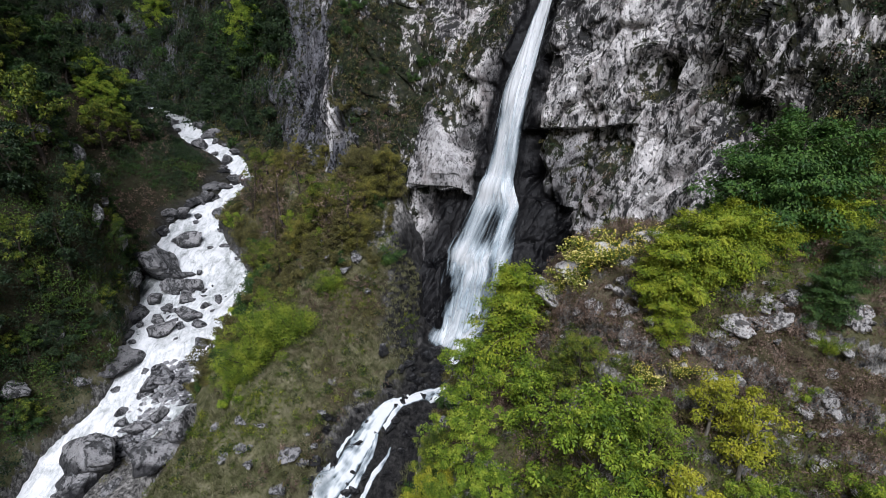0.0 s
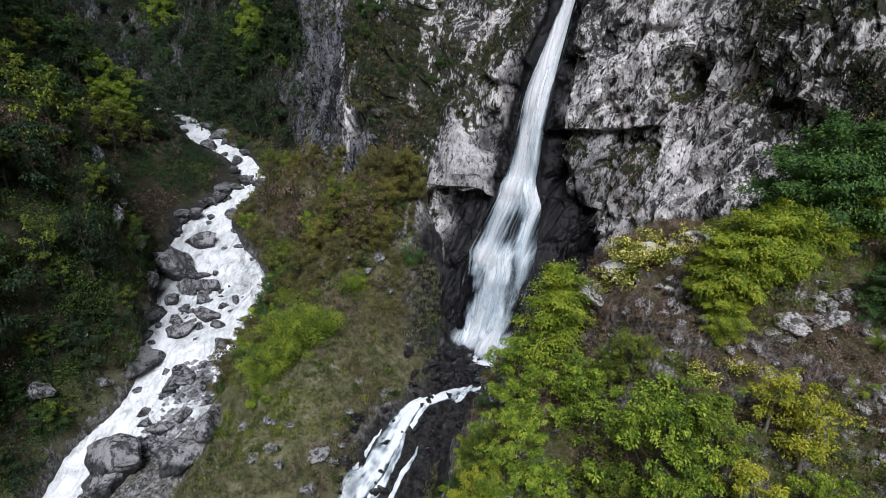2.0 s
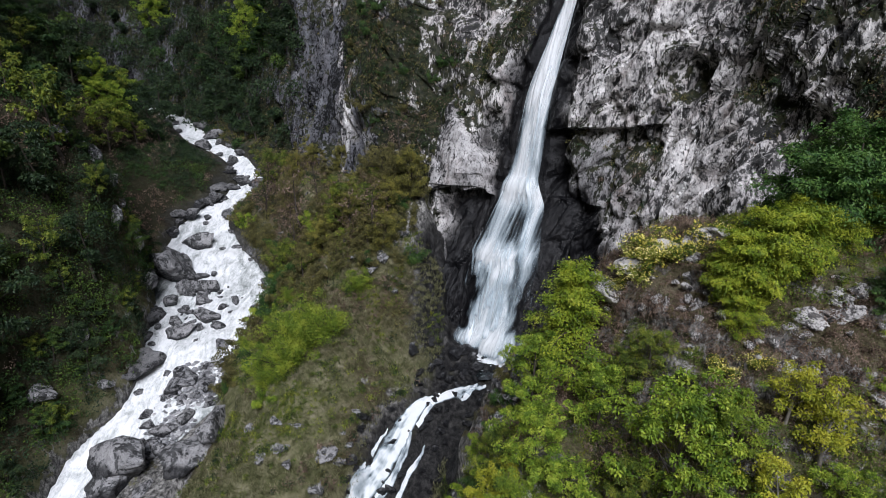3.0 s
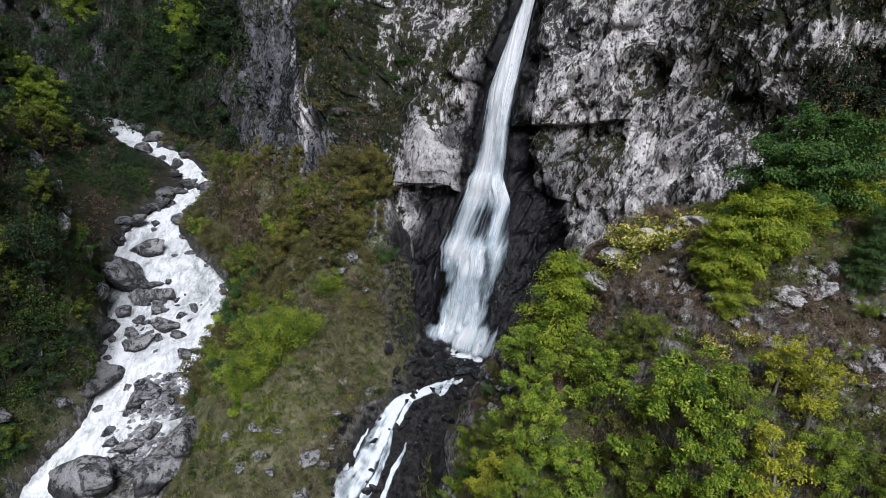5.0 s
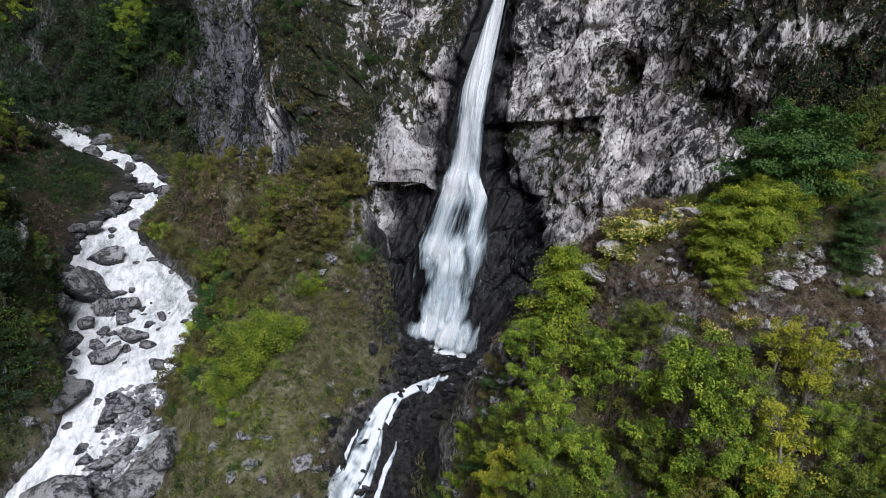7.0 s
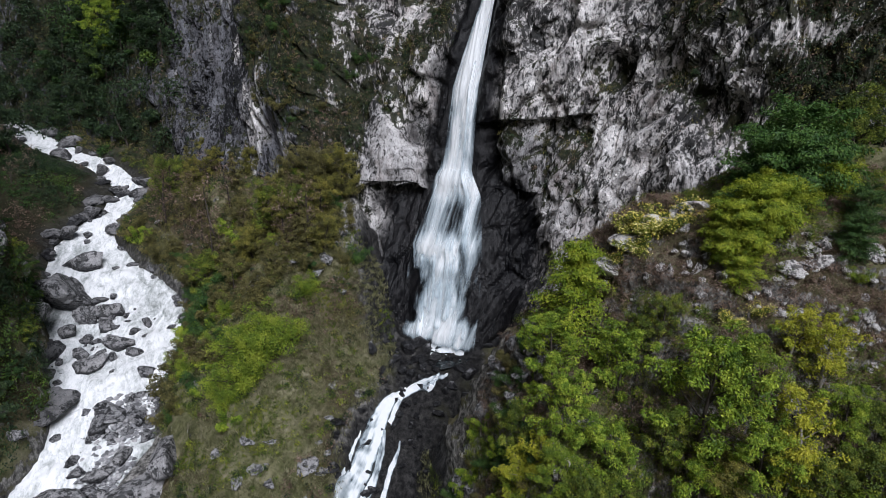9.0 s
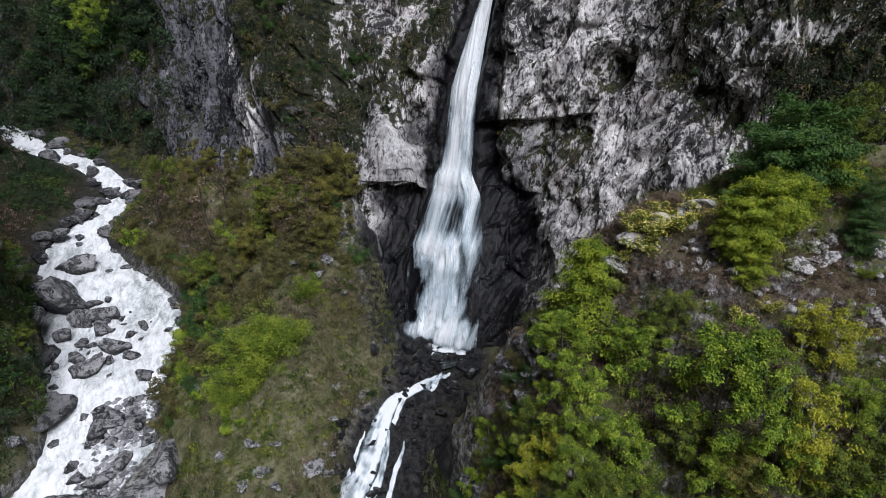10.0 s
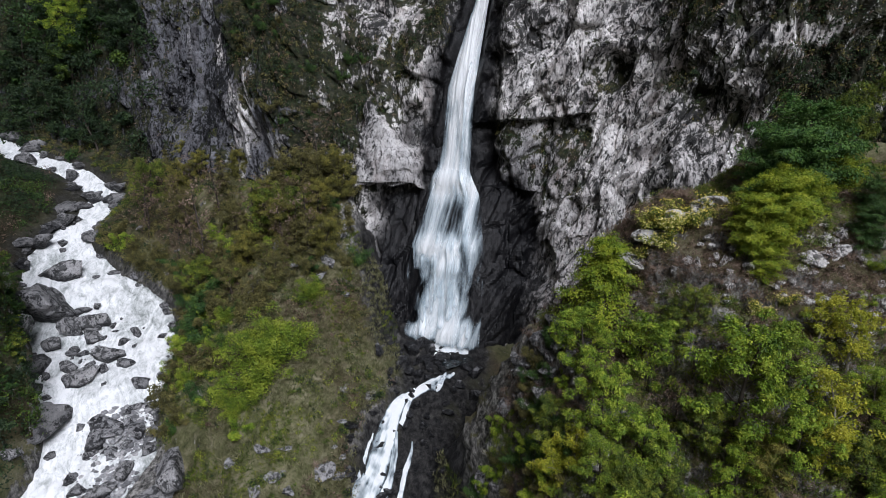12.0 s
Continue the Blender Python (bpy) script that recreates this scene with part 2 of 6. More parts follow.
# lit copy of the woods' leaves; LEAF_DARK and LEAF_WOOD hold the shaded tones
LEAF_LIT = leaf_material("leaf_lit", [(0.016, 0.040, 0.009), (0.052, 0.098, 0.014), (0.125, 0.19, 0.025)])
LEAF_YELLOW = leaf_material("leaf_yellow", [(0.14, 0.18, 0.014), (0.30, 0.335, 0.024), (0.47, 0.46, 0.045)])
LEAF_FLOWER = leaf_material("flower_petal", [(0.60, 0.50, 0.05), (0.78, 0.70, 0.12), (0.88, 0.83, 0.38)])


def bark_material(name, a, b_):
    m, nt, b = material(name, 0.9, 0.15)
    f = spot(nt, 6.0, 5, (1, 1, 0.25), 0.7)
    nt.links.new(stops(nt, f, [(0.3, a), (0.7, b_)]), b.inputs["Base Color"])
    bump(nt, b, f, 0.6, 0.04)
    return m


BARK = bark_material("bark_dark", (0.03, 0.024, 0.02), (0.10, 0.085, 0.07))
BARK_PALE = bark_material("bark_pale", (0.12, 0.11, 0.09), (0.33, 0.30, 0.26))


def river_material():
    m, nt, b = material("white_water", 0.45, 0.4)
    flow = spot(nt, 0.45, 7, (1.6, 0.6, 1), 0.65, 1.2)
    fine = spot(nt, 2.6, 6, (1.3, 0.7, 1), 0.7, 0.8)
    calm = attr(nt, "calm")
    f = calc(nt, "SUBTRACT", calc(nt, "ADD", calc(nt, "MULTIPLY", flow, 0.6), calc(nt, "MULTIPLY", fine, 0.4)), calm)
    col = stops(nt, f, [(0.26, (0.10, 0.115, 0.11)), (0.36, (0.34, 0.36, 0.35)), (0.44, (0.60, 0.615, 0.615)), (0.53, (0.84, 0.845, 0.85))])
    nt.links.new(col, b.inputs["Base Color"])
    bump(nt, b, f, 0.5, 0.35)
    return m


WHITE_WATER = river_material()


def pool_material():
    """Dark clear water with torn foam."""
    m, nt, b = material("pool_water", 0.22, 0.4)
    f = calc(nt, "SUBTRACT", spot(nt, 1.6, 6, (1, 1.6, 1), 0.68, 0.8), attr(nt, "calm"))
    nt.links.new(stops(nt, f, [(0.46, (0.012, 0.015, 0.016)), (0.54, (0.10, 0.12, 0.125)), (0.66, (0.80, 0.82, 0.83))]), b.inputs["Base Color"])
    nt.links.new(level(nt, f, 0.5, 0.62, 0.22, 0.6), b.inputs["Roughness"])
    bump(nt, b, spot(nt, 3.0, 4), 0.5, 0.12)
    return m


POOL_WATER = pool_material()


def fall_material(name, cover, thin):
    """Falling water: white threads along the drop, open between them."""
    m, nt, b = material(name, 0.6, 0.2)
    uv = nt.nodes.new("ShaderNodeUVMap")
    uv.uv_map = "flow"
    def threads(sx, sy, detail, distort):
        mp = put(nt, "ShaderNodeMapping", [("Vector", uv.outputs["UV"])], Scale=(sx, sy, 1))
        return put(nt, "ShaderNodeTexNoise", [("Vector", mp.outputs["Vector"])], Scale=1.0, Detail=detail, Roughness=0.6, Distortion=distort).outputs["Fac"]
    wide, slim = threads(0.55, 0.10, 5, 0.5), threads(2.6, 0.13, 4, 0.3)
    f = calc(nt, "ADD", calc(nt, "MULTIPLY", wide, 0.84), calc(nt, "MULTIPLY", slim, 0.16))
    f = calc(nt, "ADD", f, calc(nt, "SUBTRACT", attr(nt, "body"), 0.5))
    a = level(nt, f, thin, cover)
    col = stops(nt, f, [(0.34, (0.36, 0.46, 0.53)), (0.46, (0.62, 0.71, 0.76)), (0.58, (0.92, 0.94, 0.95))])
    nt.links.new(col, b.inputs["Base Color"])
    tr = put(nt, "ShaderNodeBsdfTranslucent", [("Color", col)])
    mix = put(nt, "ShaderNodeMixShader", [(1, b.outputs[0]), (2, tr.outputs[0])])
    mix.inputs[0].default_value = 0.25
    clear = nt.nodes.new("ShaderNodeBsdfTransparent")
    out = put(nt, "ShaderNodeMixShader", [(0, a), (1, clear.outputs[0]), (2, mix.outputs[0])])
    nt.links.new(out.outputs[0], nt.nodes["Material Output"].inputs["Surface"])
    return m


FALL_WATER = fall_material("fall_water", 0.54, 0.33)
FALL_VEIL = fall_material("fall_veil", 0.68, 0.42)


# ---- terrain shape (numpy) ----
def hash3(ix, iy, iz, seed):
    h = (ix.astype(np.int64) * 374761393 + iy.astype(np.int64) * 668265263 + iz.astype(np.int64) * 1440662683 + seed * 974634721) & 0xFFFFFFFF
    h = ((h ^ (h >> 13)) * 1274126177) & 0xFFFFFFFF
    h = ((h ^ (h >> 16)) * 2246822519) & 0xFFFFFFFF
    return ((h ^ (h >> 15)) & 0xFFFF) / 32767.5 - 1.0


def vnoise(p, seed=0):
    """Smooth noise in -1..1 at the points p (n, 3)."""
    i = np.floor(p)
    f = p - i
    f = f * f * f * (f * (f * 6 - 15) + 10)
    x, y, z = i.astype(np.int64).T
    u, v, w = f.T
    c = {}
    for a in (0, 1):
        for b in (0, 1):
            lo, hi = hash3(x + a, y + b, z, seed), hash3(x + a, y + b, z + 1, seed)
            c[a, b] = lo + (hi - lo) * w
    lo = c[0, 0] + (c[0, 1] - c[0, 0]) * v
    hi = c[1, 0] + (c[1, 1] - c[1, 0]) * v
    return lo + (hi - lo) * u


def fbm(p, octaves=4, seed=0, gain=0.5):
    total, amp, out = 0.0, 1.0, 0.0
    for k in range(octaves):
        out = out + amp * vnoise(p * 2.03 ** k + 17.3 * k, seed + k)
        total += amp
        amp *= gain
    return out / total


def ridged(p, octaves=4, seed=0, gain=0.5):
    total, amp, out = 0.0, 1.0, 0.0
    for k in range(octaves):
        out = out + amp * (1 - 2 * np.abs(vnoise(p * 2.1 ** k + 9.1 * k, seed + k)))
        total += amp
        amp *= gain
    return out / total


def steps(v, n):
    """Blocky ledges: v rounded to steps with short ramps between them."""
    s = v * n
    f = s - np.floor(s)
    return (np.floor(s) + np.clip((f - 0.35) / 0.3, 0, 1)) / n


def plates(u, v, seed, tilt=0.7, soft=0.16):
    """Broken rock faces: flat plates, each with a height and slant of its own, and short ramps at the joints. Returns the height and the distance to the next joint."""
    iu, iv = np.floor(u), np.floor(v)
    best, second, high, other = np.full(u.shape, 9.0), np.full(u.shape, 9.0), np.zeros(u.shape), np.zeros(u.shape)
    for a in (-1, 0, 1):
        for b in (-1, 0, 1):
            cu, cv = iu + a, iv + b
            h = [hash3(cu, cv, 0 * cu, seed + k) for k in range(5)]
            du, dv = u - cu - 0.5 - 0.45 * h[0], v - cv - 0.5 - 0.45 * h[1]
            d = np.hypot(du, dv)
            flat = 0.6 * h[2] + tilt * (h[3] * du + h[4] * dv)
            near, next_ = d < best, d < second
            other = np.where(near, high, np.where(next_, flat, other))
            second = np.where(near, best, np.minimum(second, d))
            high, best = np.where(near, flat, high), np.where(near, d, best)
    k = 0.5 + 0.5 * np.clip((second - best) / soft, 0, 1)
    return high * k + other * (1 - k), second - best


def patches(w, z, rows):
    """Soft-edged patches: rows of (w, z, half width, half height, amount)."""
    return sum(k * np.exp(-(((w - a) / rw) ** 2 + ((z - b) / rz) ** 2) ** 2) for a, b, rw, rz, k in rows)


def ramp(a, b, v):
    t = np.clip((v - a) / (b - a), 0, 1)
    return t * t * (3 - 2 * t)


def smin(a, b, k):
    h = np.clip(0.5 + 0.5 * (b - a) / k, 0, 1)
    return b + (a - b) * h - k * h * (1 - h)


def smax(a, b, k):
    return -smin(-a, -b, k)


def along(y, ys, vs):
    """A soft curve through the stations ys: a running mean of the straight one."""
    return sum(np.interp(y + d, ys, vs) for d in (-1.5, -0.75, 0, 0.75, 1.5)) / 5


# the river, by its way up the valley
RIVER_Y = (20, 47.5, 51.6, 58, 63, 67, 72, 79, 83, 89.5, 96, 103, 109, 112, 118, 126.5, 150, 190)
RIVER_LEFT = (-44, -42.5, -42, -38.7, -39, -41, -41.5, -44.6, -44, -46.5, -46, -41.6, -39.8, -41.3, -45.8, -55.5, -71, -110)
RIVER_RIGHT = (-31, -29.5, -28.5, -29, -28.6, -27.8, -27, -27.6, -30.5, -35, -38.9, -35.8, -35.4, -36.7, -41, -49, -65, -99)
RIVER_ZY = (20, 45, 52, 59, 66, 71, 79.5, 84, 91, 100, 108, 116, 121, 140, 190)
RIVER_ZZ = (-19, -12.5, -9.8, -7.0, -4.8, -3.8, -1.2, 0, 1.5, 4.5, 6.5, 9.5, 10.8, 14, 20)
BAR_Y, BAR_X = (30, 46, 49, 52, 56, 60), (-41, -39, -36.5, -32.8, -30.0, -28.8)
# the spur between the river and the fall: its crest, and the foot towards the fall's gully
SPUR_Y = (20, 36, 42, 46.5, 52, 57, 62, 67, 75, 85, 95, 110, 130, 160)
CREST_X = (-25, -22, -21, -19.5, -18, -15, -12, -7, -6, -12, -19, -27, -44, -72)
CREST_Z = (-22, -12, -7, -3, 0.5, 3.5, 7, 11, 16, 17, 14.5, 12, 14.3, 17.5)
GULLY_Y = (20, 36, 42, 45, 48.5, 50.5, 52, 57, 62, 66, 75)
GULLY_L = (-12, -11.5, -11, -10.6, -9.5, -6.5, -4.5, -2.5, -2, -1.5, 0)
GULLY_R = (-7, -4.5, -3, -2, 0, 1, 2.5, 4, 5, 7, 9)
GULLY_Z = (-22, -17, -11.5, -8.4, -5.6, -3.3, -2.8, -1.9, -1.2, -0.6, 0)
BANK_Y = (20, 45, 60, 66, 72, 77, 82, 88, 100, 116, 150, 190)
BANK_H = (10, 12, 13, 17, 19, 17, 9, 3, 1.5, 0.6, 1, 3)
BANK_SLOPE = (1.05, 1.05, 1.05, 1.1, 1.15, 1.2, 1.1, 0.85, 0.6, 0.26, 0.4, 0.8)


def river_z(y):
    return along(y, RIVER_ZY, RIVER_ZZ)


def ground_z(x, y, rough=True):
    left, right, zr = along(y, RIVER_Y, RIVER_LEFT), along(y, RIVER_Y, RIVER_RIGHT), river_z(y)
    cx, cz = along(y, SPUR_Y, CREST_X), along(y, SPUR_Y, CREST_Z)
    gl, gr, gz = along(y, GULLY_Y, GULLY_L), along(y, GULLY_Y, GULLY_R), along(y, GULLY_Y, GULLY_Z)
    # bed of the river
    mid, half = (left + right) / 2, (right - left) / 2
    z = zr - 0.9 * (1 - np.clip(np.abs(x - mid) / half, 0, 1) ** 4)
    # the gravel bar along its right side
    bar = ramp(-0.4, 1.2, x - np.interp(y, BAR_Y, BAR_X)) * ramp(61, 59, y) * (x < right)
    z = z + bar * (zr + 0.25 + 0.18 * np.maximum(0, x - np.interp(y, BAR_Y, BAR_X)) - z)
    # left bank: a broken wall, then a steep slope
    d = left - x
    h = np.interp(y, BANK_Y, BANK_H)
    slope = np.interp(y, BANK_Y, BANK_SLOPE)
    steep = np.interp(y, (58, 64, 76, 84), (6.5, 3.4, 3.6, 6.0))
    bank = zr + h * ramp(-0.3, 1, d / steep) + slope * np.maximum(0, d - 3.0) + 0.7 * np.maximum(0, d - 15) + 0.5 * ramp(0, 1.0, d)
    z = np.where(d > 0, bank, z)
    # spur
    t = np.clip((x - right) / np.maximum(cx - right, 1), 0, 1)
    a = zr + 0.4 * ramp(0, 0.03, t) + (cz - zr) * (t + 0.12 * np.sin(math.pi * t))
    u = np.clip((x - cx) / np.maximum(gl - cx, 1), 0, 1)
    b = cz + (gz - cz) * u + 2.2 * np.sin(math.pi * u) * ramp(66, 60, y) + 7.0 * u * (1 - u) * 2 * ramp(58, 64, y)
    z = np.where(x > right, np.where(x < cx, a, b), z)
    z = np.where(x > gl, gz, z)
    # knoll
    top = np.interp(x, (2, 5, 8, 11, 16, 22, 30), (13.5, 14.3, 18.2, 19.7, 20.1, 21.2, 23))
    flank = np.interp(x, (-10, -4.8, -2.0, 0.4, 1.8, 3.5, 5, 8.5, 12), (-26, -11, -3, 5.5, 9.6, 10.8, 12.2, 18.3, 30))
    edge = np.interp(x, (0, 5, 8, 11, 16, 24), (35, 34, 31.5, 29.8, 28.0, 26))
    fall = edge - y
    front = top + 0.6 - 0.35 * np.maximum(0, fall) - 0.75 * np.maximum(0, fall - 1.0)
    back_y = np.interp(x, (0, 8, 14, 18, 22, 25), (36.5, 36, 35.5, 36, 38.5, 44))
    back = top + 0.4 - 2.6 * np.maximum(0, y - back_y)
    knoll = smin(smin(smin(top, flank, 1.2), front, 1.5), back, 1.0)
    z = smax(z, knoll, 0.8)
    if rough:
        p = np.stack([x, y, z], 1)
        away = ramp(0, 3, np.maximum(x - right, d))
        onk = ramp(-1.0, 1.5, knoll - gz) * (x > gl)
        wild = np.maximum(np.maximum(away * (x < gl), onk), 0.62 * (x > gl))
        n = 0.9 * fbm(p * 0.16, 3, 11) + 0.8 * steps(fbm(p * 0.33, 3, 21), 5) + 0.28 * ridged(p * 0.9, 3, 31)
        wall = ramp(0.5, 3, d) * ramp(11, 4, d) * ramp(2.5, 8, h)
        n = n + wall * (1.9 * steps(fbm(p * np.array([0.3, 0.3, 0.22]), 3, 41), 4) + 0.5 * ridged(p * 0.6, 3, 45))
        black = ramp(-8, -6, x) * (x < 9) * ramp(52, 56, y) * (y < 70)
        n = n + black * (1.1 * steps(fbm(p * np.array([0.5, 0.5, 0.35]), 3, 57), 4) + 0.45 * ridged(p * 0.9, 3, 58))
        # ledges on the knoll: short rock steps between grassy treads
        led = 1.1 * (z + 0.25 * x + 1.6 * fbm(p * 0.15, 2, 51)) / 2.1
        f = led - np.floor(led)
        n = n * (1 - 0.62 * onk) + onk * ramp(2, 5, z) * (np.clip((f - 0.35) / 0.3, 0, 1) - f) * 0.6 + onk * 0.10 * ridged(p * 1.2, 3, 55)
        z = z + wild * n
    return z


# the great cliff: its plan line at z = 25, from the knoll round to the head of the valley
CLIFF_X = (70, 45, 31, 25, 22.6, 20.6, 19.2, 16.2, 11.8, 7.0, 1.5, -5, -11, -17, -21.5, -25.8, -35, -46, -62, -82, -140)
CLIFF_Y = (8, 24, 33, 36.5, 39, 44, 51, 57.5, 61.7, 67.0, 72.5, 79, 82, 87, 97.5, 109.5, 121, 134, 150, 168, 190)
_seg = np.hypot(np.diff(CLIFF_X), np.diff(CLIFF_Y))
CLIFF_S = np.concatenate([[0], np.cumsum(_seg)])


def cliff_plan(s):
    wide = (-2.5, -1.25, 0, 1.25, 2.5)
    return sum(np.interp(s + d, CLIFF_S, CLIFF_X) for d in wide) / 5, sum(np.interp(s + d, CLIFF_S, CLIFF_Y) for d in wide) / 5


FALL_S = CLIFF_S[9] + 0.5
FALL_Z = (-3, -1, 8.5, 14, 16.8, 26, 35.6, 50, 80)


def fall_out(z):
    return np.interp(z, FALL_Z, (11.5, 10.1, 5.7, 2.3, 1.2, -1.2, -4.6, -8, -15))


def fall_across(z):
    return np.interp(z, FALL_Z, (-4.3, -3.9, -2.0, -1.5, -1.2, -1.0, -2.1, -3.5, -6))


def fall_half(z):
    return np.interp(z, FALL_Z, (4.4, 4.7, 5.0, 3.5, 2.1, 1.7, 0.9, 0.7, 0.6))


# shallow caves and bulges of the face
HOLLOWS = ((-18.0, 28.2, 2.1, 2.0, -2.2), (-27.8, 27.8, 2.2, 2.6, -0.9), (-31.2, 24.6, 2.4, 1.4, -0.8), (-15.8, 20.6, 1.6, 1.8, -0.9), (-28.0, 21.0, 3.0, 3.4, 0.9), (5.0, 21.4, 1.5, 2.6, -1.6))


def slab_part(w, z):
    """1 on the pale four-sided slab left of the fall."""
    inside_ = 9.0
    for a, b, nw, nz in ((9.0, 23.6, -0.73, 0.68), (3.4, 17.2, -0.98, 0.15), (3.8, 14.4, 0.02, -1.0), (10.2, 16.0, 0.96, -0.05)):
        inside_ = np.minimum(inside_, -((w - a) * nw + (z - b) * nz))
    return ramp(-0.15, 0.3, inside_ + 0.3 * np.sin(1.7 * w + 0.9 * z) * np.cos(1.1 * z))


def cliff_point(s, z):
    x, y = cliff_plan(s)
    x2, y2 = cliff_plan(s + 4)
    x1, y1 = cliff_plan(s - 4)
    tx, ty = x2 - x1, y2 - y1
    ln = np.hypot(tx, ty)
    nx, ny = ty / ln, -tx / ln
    flip = np.where(nx * (-10 - x) + ny * (0 - y) < 0, -1, 1)
    nx, ny = nx * flip, ny * flip
    w = s - FALL_S
    lean = np.interp(w, (-60, -20, -6, 0, 6, 20, 60), (0.22, 0.2, 0.22, 0.2, 0.4, 0.3, 0.3))
    off = lean * (25 - z)
    p = np.stack([x, y, z + 0 * x], 1)
    wob = 0.5 * vnoise(p * 0.5, 17)
    # the bed that overhangs right of the fall, and the smooth slab left of it
    over = ramp(-19, -14.5, w) * ramp(-1.5, -3.0, w) * ramp(22.0, 22.35, z + 0.13 * (w + 4.2) + 0.5 * wob)
    slab = slab_part(w, z)
    off = off + 1.5 * over + 1.7 * slab
    off = off + patches(w, z, HOLLOWS) + 2.4 * np.exp(-((w - 22.5) / 4.5) ** 2)
    # broken faces along joints that lean one way right of the fall and the other way left of it
    dip = np.interp(w, (-12, 4, 22), (0.42, 0.15, -0.32))
    u = s + dip * z + 0.8 * fbm(p * 0.2, 2, 3) + 0.6 * wob
    v = z - 0.45 * s + 1.1 * fbm(p * 0.2 + 31, 2, 4)
    col_ = ramp(31, 35, w) * ramp(62, 58, w)
    h1, e1 = plates(u / 3.0, v / 8.5, 5, 0.7, 0.22)
    h2, e2 = plates(u / 1.3, v / 4.2, 15, 0.7, 0.25)
    h3, e3 = plates(u / 0.5, v / 1.5 * (1 - 0.75 * col_), 25, 1.0, 0.45)
    n = 1.7 * fbm(p * 0.075, 2, 3) + 1.25 * h1 + 0.7 * h2 + (0.24 + 0.2 * col_) * h3 + 0.10 * ridged(p * np.array([1.5, 1.5, 1.0]), 2, 12)
    n = n - 0.65 * np.exp(-(e1 / 0.12) ** 2) - 0.28 * np.exp(-(e2 / 0.2) ** 2)
    n = n * (1 - 0.65 * slab) * (1 - 0.55 * ramp(62, 78, w))
    calm = 1 - 0.65 * np.exp(-((w + 0.5) / 3.0) ** 2)
    off = off + n * calm
    # the fall's own slot and the apron of rock below it
    v = np.abs((w - fall_across(z)) / (fall_half(z) + np.where(z > 15, 0.9, 1.8)))
    hold = np.exp(-v ** 3)
    off = off * (1 - hold) + hold * (fall_out(z) - 0.55 + (0.12 + 0.5 * ramp(0.75, 1.2, v)) * n)
    off = off - 1.6 * np.exp(-((v - 1.5) / 0.5) ** 2) * ramp(2, 8, z)
    return np.stack([x + nx * off, y + ny * off, z + 0 * x], 1)
# ---- end of terrain shape ----


# ---- mesh helpers ----
def mesh_of(name, verts, faces, mat, smooth=True, attrs=(), uv=None):
    """A mesh from arrays of vertices and of equal-sided faces."""
    verts, faces = np.asarray(verts, np.float32), np.asarray(faces, np.int32)
    me = bpy.data.meshes.new(name)
    n, k = faces.shape
    me.vertices.add(len(verts))
    me.vertices.foreach_set("co", verts.ravel())
    me.loops.add(n * k)
    me.loops.foreach_set("vertex_index", faces.ravel())
    me.polygons.add(n)
    me.polygons.foreach_set("loop_start", np.arange(0, n * k, k, dtype=np.int32))
    me.polygons.foreach_set("use_smooth", np.full(n, smooth))
    me.update(calc_edges=True)
    for key, values in attrs:
        a = me.attributes.new(key, "FLOAT", "POINT")
        a.data.foreach_set("value", np.asarray(values, np.float32))
    if uv is not None:
        layer = me.uv_layers.new(name="flow")
        layer.data.foreach_set("uv", np.asarray(uv, np.float32)[faces.ravel()].ravel())
    me.materials.append(mat)
    return me


def grid_faces(rows, cols):
    i = np.arange(rows * cols).reshape(rows, cols)
    return np.stack([i[:-1, :-1], i[:-1, 1:], i[1:, 1:], i[1:, :-1]], -1).reshape(-1, 4)


def grid_normals(p, rows, cols):
    q = p.reshape(rows, cols, 3)
    n = np.cross(np.gradient(q, axis=1), np.gradient(q, axis=0)).reshape(-1, 3)
    return n / np.maximum(np.linalg.norm(n, axis=1), 1e-9)[:, None]


def part(name, me, parent, label=""):
    ob = new(name, me)
    ob.parent = parent
    return tagged(ob, label=label)


def stations(*runs):
    """Grid lines: runs of (from, to, step)."""
    return np.concatenate([np.arange(a, b, st) for a, b, st in runs])


# ---- ground: one sheet ----
gx = stations((-420, -120, 30), (-120, -70, 2.0), (-70, -48, 0.7), (-48, -4, 0.33), (-4, 21, 0.22), (21, 40, 0.8), (40, 420, 38))
gy = stations((-300, 0, 30), (0, 16, 1.6), (16, 38, 0.22), (38, 98, 0.36), (98, 150, 0.8), (150, 210, 2.5), (210, 500, 40))
GX, GY = np.meshgrid(gx, gy)
GX, GY = GX.ravel(), GY.ravel()
GZ = ground_z(GX, GY)
ground_p = np.stack([GX, GY, GZ], 1)
ground_n = grid_normals(ground_p, len(gy), len(gx))
up = np.abs(ground_n[:, 2])
gully = ramp(2.5, -0.5, np.maximum(along(GY, GULLY_Y, GULLY_L) - GX, GX - along(GY, GULLY_Y, GULLY_R) - 2.5)) * (GX < 8) * (GY > 34) * (GY < 68) * np.where(GX > along(GY, GULLY_Y, GULLY_R) - 1, ramp(11, 6, GZ - along(GY, GULLY_Y, GULLY_Z)), ramp(6, 2, GZ - along(GY, GULLY_Y, GULLY_Z)))
gully = np.maximum(gully, ramp(-7.5, -5.5, GX + 1.2 * fbm(ground_p * 0.4, 2, 75)) * ramp(53, 57, GY) * (GX < 10) * (GY < 72) * ramp(12, 9, GZ))
